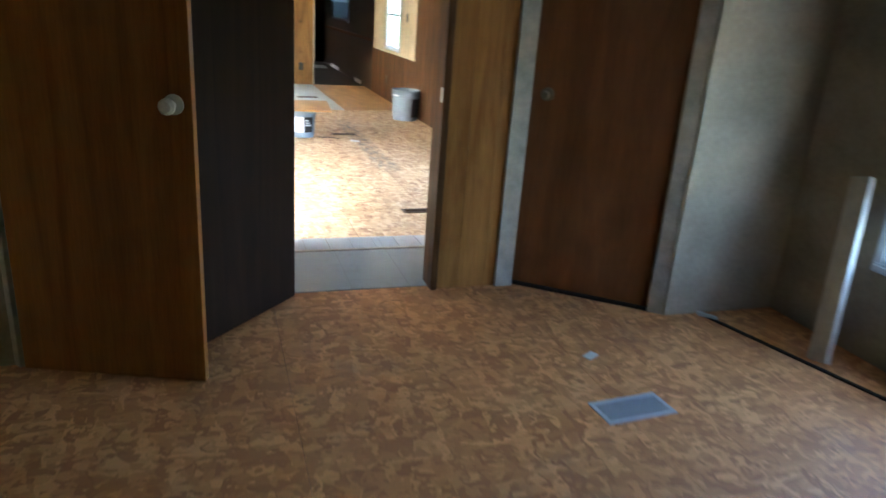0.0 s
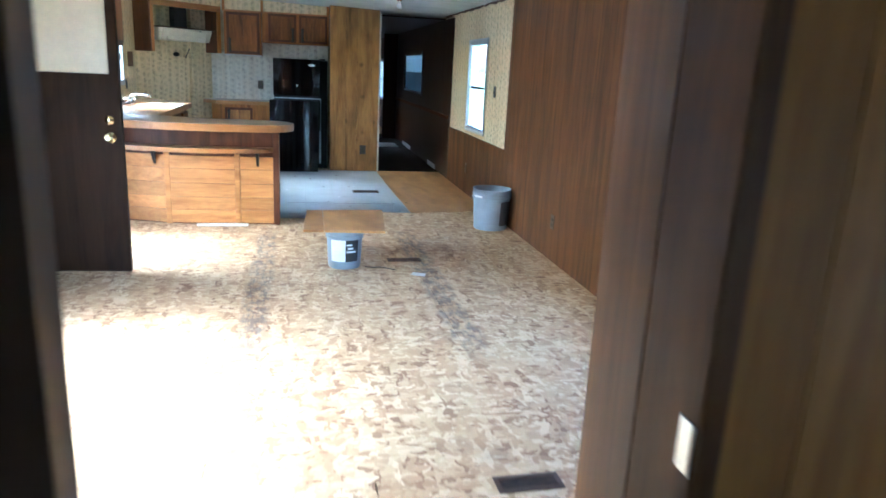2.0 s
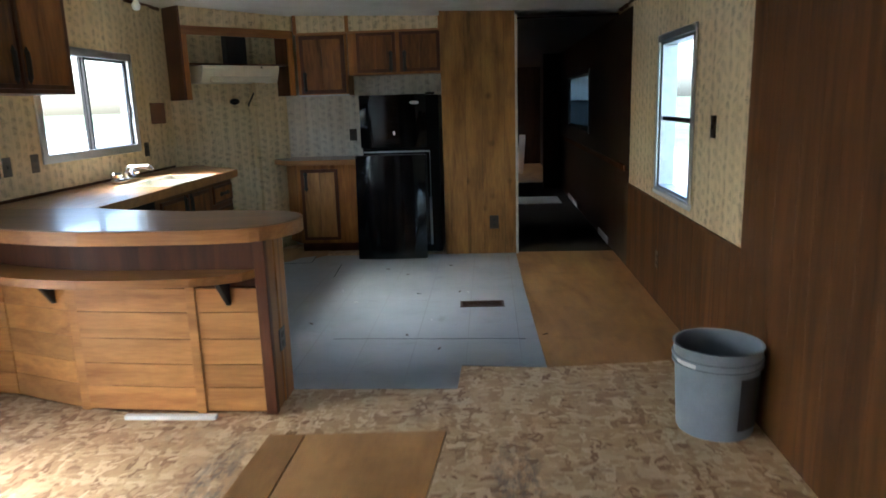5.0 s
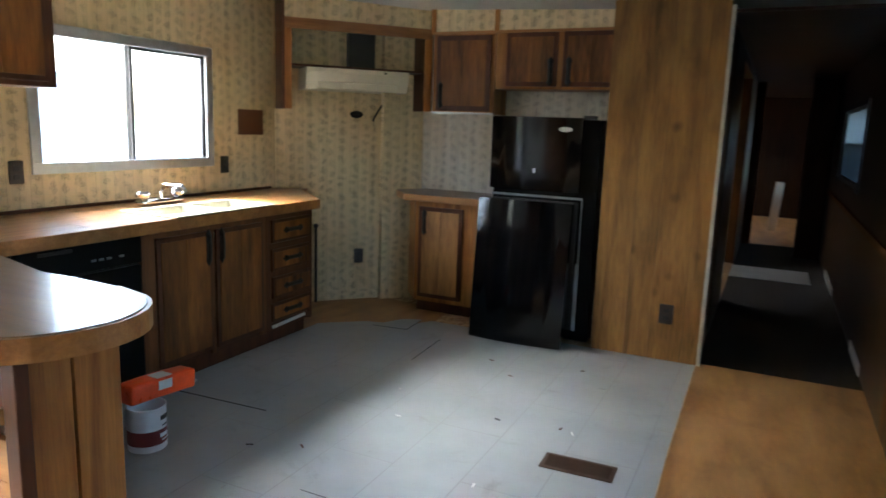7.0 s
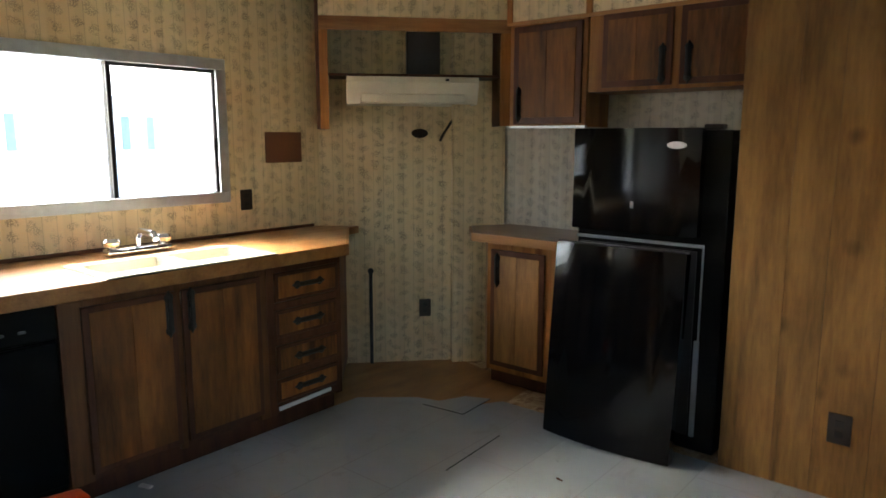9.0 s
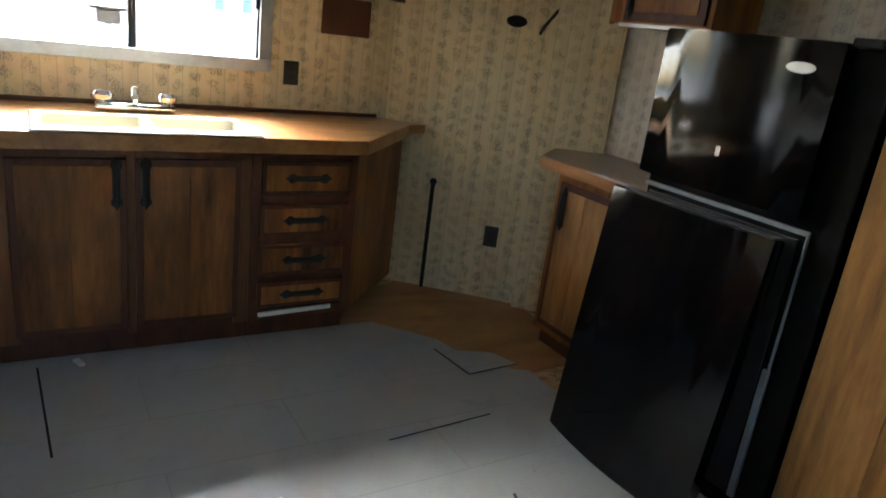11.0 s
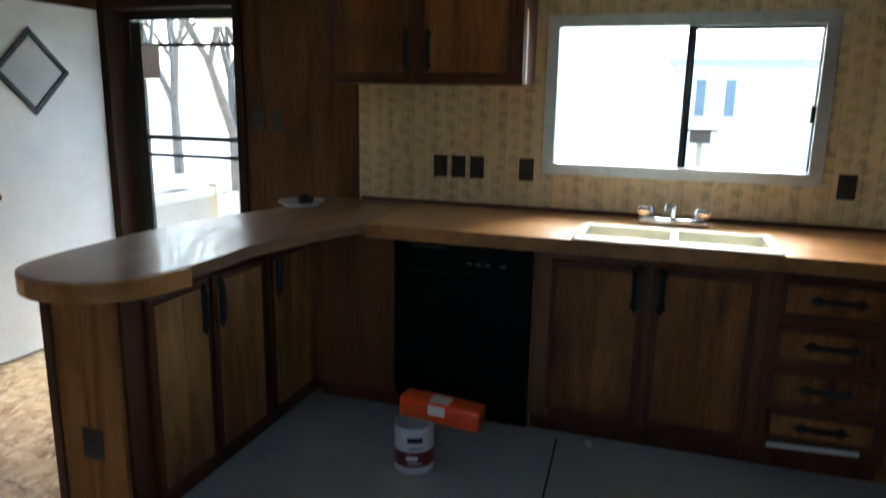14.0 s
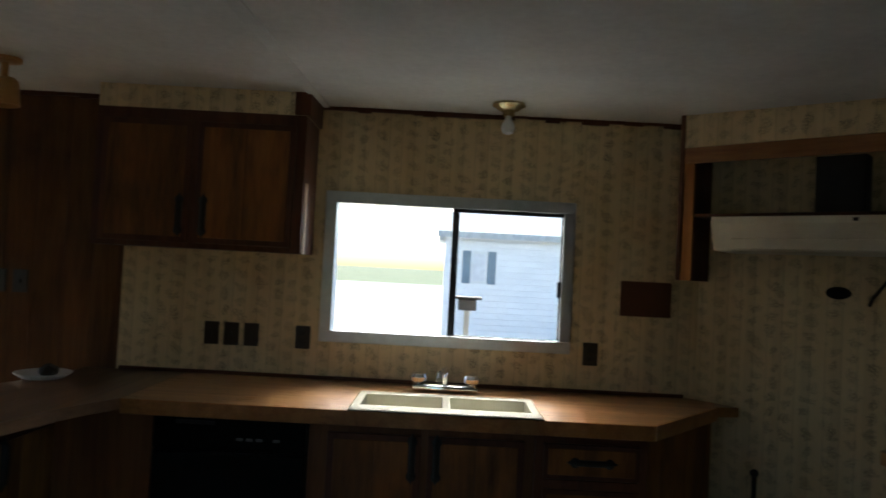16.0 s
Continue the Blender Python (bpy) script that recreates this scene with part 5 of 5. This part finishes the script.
# chips and crumbs lying on the kitchen floor
rngc = random.Random(17)
for x, y in ((0.71, 10.09), (1.17, 9.36), (1.15, 10.3), (1.46, 10.35), (1.52, 10.33), (1.39, 9.12), (2.03, 9.36), (0.3, 9.5), (0.5, 9.6), (1.3, 9.66), (0.44, 8.95), (1.0, 10.9), (1.35, 11.2), (0.8, 11.1), (0.55, 10.4)):
    solid("floor_crumb", box(-rngc.uniform(0.008, 0.025), 0.012, -0.005, 0.005, 0, 0.004, bev=0.001), rngc.choice((IRON, WHITE, FRAME)), "small chip of debris on the grey vinyl", "debris", "", pose(x, y, 0.0043, 0, 0, rngc.uniform(0, 180)), group="crumbs on the vinyl")
# cuts in the vinyl, as thin dark grooves
def cut(p, q, w=0.004):
    d = Vector((q[0] - p[0], q[1] - p[1], 0))
    m = Matrix.Translation((p[0], p[1], 0.0042)) @ Matrix.Rotation(math.atan2(d.y, d.x), 4, "Z")
    solid("vinyl_cut", box(0, d.length, -w / 2, w / 2, 0, 0.0012), BLACK_AND_SHADE, "dark cut line in the grey vinyl", "seam", "structure", m)
cut((0.38, 10.85), (0.35, 11.3), 0.006)
cut((-0.49, 9.79), (0.12, 9.82), 0.008)
cut((-0.21, 11.36), (0.05, 11.39), 0.008)
cut((0.05, 11.39), (0.03, 11.66), 0.006)
cut((0.72, 9.3), (1.9, 9.28), 0.003)
# curled vinyl flap
b = bmesh.new()
prism(b, [(-0.2, 11.38), (0.04, 11.4), (0.03, 11.66), (-0.1, 11.6)], 0.0045, 0.0075, bev=0.001)
solid("vinyl_flap", b, VINYL, "loose flap of grey vinyl by the range space", "vinyl flap")
# stub pipe, cord hole and hook on the slanted wall
b = bmesh.new()
rod(b, (0, 0.02, 0), (0, 0.02, 0.6), 0.011)
bmesh.ops.create_uvsphere(b, u_segments=10, v_segments=8, radius=0.02, matrix=Matrix.Translation((0, 0.02, 0.61)))
solid("gas_pipe", b, IRON, "black capped gas pipe standing against the wallpaper", "pipe", "", DIAG_M @ pose(0.855, 0, 0.003), True)
# Flat black disc paints the shade inside the cable hole.
b = bmesh.new()
lathe(b, [(0, 0.004), (0.05, 0.004), (0.052, 0.0)], 24, m=Matrix.Rotation(radians(-90), 4, "X") @ Matrix.Diagonal((1, 0.55, 1, 1)))
solid("wall_opening", b, BLACK_AND_SHADE, "black oval disc imitating the shaded cable opening in the wallpaper", "opening", "", DIAG_M @ pose(0.535, 0.0, 1.48))
b = bmesh.new()
tube(b, [(0.09, 0.01, 1.6), (0.06, 0.02, 1.57), (0.0, 0.03, 1.48), (-0.01, 0.03, 1.45)][::-1], 0.008, 8)
solid("cable_stub", b, IRON, "short black cable stub sticking out of the wall", "cable", "", DIAG_M @ pose(0.40, 0, -0.1 + 0.08) @ Matrix.Diagonal((-1, 1, 1, 1)))
# leaning board in the bedroom
b = bmesh.new()
bx(b, -0.05, 0.05, -0.019, 0.019, 0, 0.86, bev=0.003)
solid("leaning_board", b, PALE_BOARD, "pale worn board with nail holes leaning on the wall", "board", "", pose(2.87, 1.50, 0.005, 13, 13, 90))
b = bmesh.new()
prism(b, [(2.64, 2.06), (2.66, 2.07), (2.91, 1.15), (3.02, 0.4), (2.995, 0.4), (2.885, 1.15)], 0.0005, 0.008)
solid("tack_strip", b, BLACK_AND_SHADE, "black strip along the bedroom floor edge", "strip")
solid("paper_scrap", box(-0.035, 0.035, -0.02, 0.02, 0.0, 0.006, bev=0.002), LABEL_W, "small white scrap on the bedroom floor", "scrap", "", pose(1.83, 1.75, 0.0005, 3, 0, 30))
solid("white_tube", box(-0.05, 0.05, -0.012, 0.012, 0.0, 0.02, bev=0.006), WHITE, "short white plastic piece by the wall", "scrap", "", pose(2.66, 2.02, 0.0005, 0, 0, -55))
# far room board
b = bmesh.new()
bx(b, -0.06, 0.06, -0.01, 0.01, 0, 0.75, bev=0.003)
solid("leaning_board", b, PINE, "pale board leaning in the far room", "board", "", pose(2.3, 18.9, 0.003, -6, 4, 0))

# ---- ceiling lamps ----
def bulb_lamp(x, y):
    z = ceil_z(x)
    t = thing("ceiling_lamp", pose(x, y, z), "brass ceiling lampholder with a bare bulb, unlit", "ceiling lamp", "bare bulb ceiling lamps")
    part("canopy", lathe(bmesh.new(), [(0, 0), (0.075, 0), (0.078, -0.012), (0.06, -0.02), (0.05, -0.03), (0.03, -0.035), (0.027, -0.06), (0, -0.06)], 28), BRASS, t, smooth=True)
    part("bulb", lathe(bmesh.new(), [(0.013, -0.06), (0.016, -0.075), (0.03, -0.1), (0.032, -0.118), (0.024, -0.138), (0, -0.147)], 20), BULB, t, "clouded bare bulb", True)
    return t


for x, y in ((-0.85, 10.43), (1.9, 9.5)):
    bulb_lamp(x, y)


def spot_lamp(x, y):
    z = ceil_z(x)
    t = thing("spot_lamp", pose(x, y, z), "amber cylinder spot lamp under the ceiling, unlit", "ceiling lamp", "amber spot lamps")
    part("canopy", lathe(bmesh.new(), [(0, 0), (0.06, 0), (0.062, -0.014), (0.045, -0.02), (0, -0.022)], 24), AMBER, t, smooth=True)
    part("stem", rod(bmesh.new(), (0, 0, -0.02), (0, 0, -0.09), 0.014), AMBER, t)
    part("shade", lathe(bmesh.new(), [(0, -0.085), (0.03, -0.085), (0.045, -0.1), (0.047, -0.2), (0.043, -0.2), (0.041, -0.105), (0, -0.1)], 24, m=Matrix.Rotation(radians(6), 4, "X")), AMBER, t, smooth=True)
    return t


for x, y in ((0.41, 8.24), (-0.46, 8.33)):
    spot_lamp(x, y)
# ragged dark gap where the ceiling meets the walls
def ragged(name, m, u0, u1, zf, seed):
    rng = random.Random(seed)
    b = bmesh.new()
    u = u0
    while u < u1:
        w = min(rng.uniform(0.03, 0.14), u1 - u)
        h = rng.uniform(0.008, 0.028)
        bx(b, u, u + w, 0.0005, rng.uniform(0.01, 0.02), zf - h, zf + 0.003)
        u += w
    solid(name, b, FRAME, "ragged dark edge of torn ceiling trim", "trim", "structure", m)


ragged("trim", M_LEFT, -11.42, -9.5, ceil_z(XL), 2)
ragged("trim", M_LEFT @ pose(0, 0.007, 0), -8.52, -2.9, ceil_z(XL), 3)
ragged("trim", M_RIGHT @ pose(0, 0.007, 0), 2.9, 11.6, ceil_z(XR), 4)


# ---- outside ----
def ground_mat():
    k = Nodes("lawn")
    n1, n2 = k.noise(k.ob(), 0.35, 6), k.noise(k.ob(), 14.0, 4)
    col = k.ramp(k.math("ADD", k.math("MULTIPLY", n1, 0.6), k.math("MULTIPLY", n2, 0.4)), (0.35, (0.05, 0.085, 0.025)), (0.6, (0.12, 0.15, 0.06)), (0.75, (0.26, 0.23, 0.15)))
    return k.done(col, 0.9)


b = bmesh.new()
bx(b, -900, 900, -900, 900, -1.0, -0.75)
solid("ground", b, ground_mat(), "patchy green lawn round the home", "ground", "structure")
CONC = plain("concrete", (0.42, 0.41, 0.38), 0.85, vary=0.2, scale=2)
# Wide slab added to bounce light and whiten the ground outdoors.
solid("pavement", box(-90, -2.6, -60, 90, -0.8, -0.74), CONC, "pale concrete ground slab", "pavement", "structure")
solid("pavement", box(4.2, 9.5, -30, 40, -0.8, -0.742), CONC, "pale concrete ground slab", "pavement", "structure")

SIDING = plain("white_siding", (0.85, 0.86, 0.85), 0.6, vary=0.08, scale=1.5)
ROOF = plain("pale_metal_roof", (0.5, 0.53, 0.52), 0.85, vary=0.3, scale=8)


# Pane colour is lightened to stand for the bright glare outdoors.
GLARE_PANE = plain("glare_pale_pane", (0.72, 0.73, 0.74), 0.5)
SHUTTER = plain("blue_grey_shutter", (0.2, 0.26, 0.3), 0.6)


def neighbour(m, length, label):
    t = thing("neighbour_home", m, label, "house")
    part("wall", box(0, length, 0, 4.2, 0.3, 3.18), SIDING, t)
    part("skirting", box(-0.02, length + 0.02, 0.05, 4.15, 0.0, 0.3), CONC, t)
    for k in range(19):
        part("siding_board", box(0, length, -0.012 - 0.006, -0.001, 0.31 + k * 0.149, 0.31 + k * 0.149 + 0.145, bev=0.004), SIDING, t)
    b = bmesh.new()
    prism(b, [(-0.25, -0.15), (2.1, 0.55), (4.45, -0.15), (4.45, 0.0), (2.1, 0.7), (-0.25, 0.0)], -0.2, length + 0.2)
    bmesh.ops.transform(b, matrix=Matrix(((0, 0, 1, 0), (1, 0, 0, 0), (0, 1, 0, 3.2), (0, 0, 0, 1))), verts=b.verts)
    part("roof", b, ROOF, t)
    for u in (0.66, 3.6, 6.8):
        w = part("window", frame_ring(bmesh.new(), u, u + 0.42, 1.94, 2.72, 0.05, -0.05, -0.018), WHITE, t)
        part("pane", box(u + 0.05, u + 0.37, -0.03, -0.02, 1.99, 2.67), GLARE_PANE, w)
        for k in (u - 0.21, u + 0.43):
            part("shutter", box(k, k + 0.2, -0.045, -0.019, 1.92, 2.74, bev=0.005), SHUTTER, t, "blue-grey shutter")
    return t


neighbour(pose(-15.0, 10.2, -0.75, 0, 0, 90), 9.5, "white sided neighbouring mobile home with shutters")


def tree(m, h, seed, label):
    rng = random.Random(seed)
    t = thing("tree", m, label, "tree")
    b = bmesh.new()
    tips = []

    def grow(p, d, length, r, depth):
        q = p + d * length
        rod(b, p, q, r, r * 0.72, 7)
        if depth == 0:
            tips.append(q)
            return
        for _ in range(3 if depth > 1 else 4):
            nd = (d + Vector((rng.uniform(-1, 1), rng.uniform(-1, 1), rng.uniform(-0.2, 0.7))) * 0.62).normalized()
            grow(q, nd, length * rng.uniform(0.6, 0.8), r * 0.66, depth - 1)

    grow(Vector((0, 0, 0)), Vector((0.05, 0.02, 1)).normalized(), h * 0.28, h * 0.022, 4)
    part("trunk", b, plain("grey_bark", (0.2, 0.17, 0.14), 0.9, vary=0.35, scale=9), t)
    b = bmesh.new()
    for p in tips:
        for _ in range(5):
            c = p + Vector((rng.gauss(0, 0.25), rng.gauss(0, 0.25), rng.gauss(0, 0.2)))
            a, e = rng.uniform(0, 6.28), rng.uniform(0.03, 0.07)
            u, w = Vector((math.cos(a), math.sin(a), rng.uniform(-0.5, 0.5))) * e, Vector((-math.sin(a), math.cos(a), rng.uniform(-0.5, 0.8))) * e * 0.6
            b.faces.new([b.verts.new(c + k) for k in (u, w, -u, -w)])
    part("crown", b, plain("spring_leaves", (0.09, 0.13, 0.05), 0.7, vary=0.3), t, "thin spring leaves")
    return t


tree(pose(-7.2, 3.6, -0.75), 5.5, 3, "bare branching garden tree with few leaves")
tree(pose(-14, -3, -0.75), 7.0, 5, "bare branching garden tree with few leaves")
tree(pose(-7.0, 0.5, -0.75, 0, 0, 60), 6.0, 8, "bare branching garden tree with few leaves")
pl = thing("planter_box", pose(-5.6, 4.0, -0.75), "grey wooden planter box on the lawn", "planter")
part("box", box(-0.3, 0.3, -0.5, 0.5, 0, 0.9, bev=0.01), CONC, pl)
part("soil", box(-0.26, 0.26, -0.46, 0.46, 0.9, 0.905), BLACK_AND_SHADE, pl)
st = thing("porch_steps", pose(-1.3, 7.33, -0.75), "grey wooden porch with steps at the front door", "porch")
part("deck", box(-1.3, -0.06, -0.8, 0.8, 0.55, 0.62, bev=0.005), CONC, st)
part("step", box(-1.6, -1.3, -0.6, 0.6, 0.2, 0.3, bev=0.005), CONC, st)
for y in (-0.75, 0.75):
    part("post", box(-1.28, -1.2, y - 0.04, y + 0.04, 0, 1.5, bev=0.004), CONC, st)
    part("rail", box(-1.24, -0.1, y - 0.03, y + 0.03, 1.4, 1.46, bev=0.004), CONC, st)
    part("leg", box(-0.2, -0.12, y - 0.04, y + 0.04, 0, 0.55), CONC, st)


def car(m, label, paint):
    t = thing("parked_car", m, label, "car")
    b = bmesh.new()
    prof = [(-2.2, 0.35), (2.2, 0.35), (2.25, 0.62), (2.1, 0.86), (1.1, 0.95), (0.45, 1.42), (-1.1, 1.45), (-1.75, 1.0), (-2.2, 0.95), (-2.28, 0.6)]
    prism(b, prof, -0.85, 0.85, bev=0.06)
    bmesh.ops.transform(b, matrix=Matrix(((1, 0, 0, 0), (0, 0, 1, 0), (0, 1, 0, 0), (0, 0, 0, 1))), verts=b.verts)
    part("body", b, paint, t, smooth=True)
    for s in (-1, 1):
        b = bmesh.new()
        prism(b, [(0.95, 0.97), (0.42, 1.36), (-1.05, 1.38), (-1.5, 1.0)], 0, 0.006)
        bmesh.ops.transform(b, matrix=Matrix(((1, 0, 0, 0), (0, 0, 1, s * 0.857 - 0.003), (0, 1, 0, 0), (0, 0, 0, 1))), verts=b.verts)
        # Glass is coloured pale to imitate the glare outdoors.
        part("side_window", b, plain("glare_pale_car_glass", (0.25, 0.28, 0.3), 0.15), t, "side glass coloured pale for the glare")
        for x in (-1.4, 1.4):
            w = part("wheel", lathe(bmesh.new(), [(0, -0.1), (0.3, -0.1), (0.33, -0.06), (0.33, 0.06), (0.3, 0.1), (0, 0.1)], 24, m=Matrix.Translation((x, s * 0.8, 0.33)) @ Matrix.Rotation(radians(90), 4, "X")), IRON, t, smooth=True)
            part("rim", lathe(bmesh.new(), [(0, -0.11), (0.19, -0.11), (0.2, 0.0), (0.19, 0.11), (0, 0.11)], 20, m=Matrix.Translation((x, s * 0.8, 0.33)) @ Matrix.Rotation(radians(90), 4, "X")), ALU, w, smooth=True)
    return t


car(pose(5.9, 8.75, -0.745, 0, 0, 88), "white car parked beside the home", plain("white_car_paint", (0.72, 0.73, 0.74), 0.25, coat=0.4))
bp = thing("brush_pile", pose(-4.6, 11.2, -0.75), "heap of grey lumber scraps outside the kitchen window", "lumber pile")
rngp = random.Random(11)
for k in range(26):
    mm = pose(rngp.uniform(-0.6, 0.6), rngp.uniform(-1.0, 1.0), 0.1 + 0.055 * k * 0.6, rngp.uniform(-6, 6), rngp.uniform(-6, 6), rngp.uniform(0, 180))
    part("board", box(-rngp.uniform(0.4, 0.9), 0.6, -0.06, 0.06, -0.02, 0.02, bev=0.003, m=mm), CONC, bp)

bo = thing("post_box", pose(-4.5, 10.42, -0.75), "dark covered box on a post outside the kitchen window", "post box")
part("post", box(-0.025, 0.025, -0.025, 0.025, 0, 1.85, bev=0.005), CONC, bo)
part("box", box(-0.08, 0.08, -0.09, 0.09, 1.851, 1.96, bev=0.01), PAIL_DARK, bo)
part("lid", box(-0.11, 0.11, -0.14, 0.14, 1.961, 1.985, bev=0.006), IRON, bo)

# ribbed metal awning over the front door
aw = thing("door_awning", pose(-1.26, 7.34, 2.32), "ribbed pale metal awning over the front door", "awning")
am = Matrix.Rotation(radians(-13), 4, "Y")
for k in range(9):
    part("slat", box(-1.15, 0.0, -0.72 + k * 0.16 + 0.003, -0.72 + k * 0.16 + 0.157, -0.012, 0.012, bev=0.004, m=am), SIDING, aw)
part("valance", box(-1.16, -1.14, -0.72, 0.72, -0.09, 0.0, bev=0.004, m=am), SIDING, aw, "narrow front valance")
for y in (-0.6, 0.6):
    part("brace", rod(bmesh.new(), (-0.9, y, -0.215), (0.0, y, -0.5), 0.012), ALU, aw)
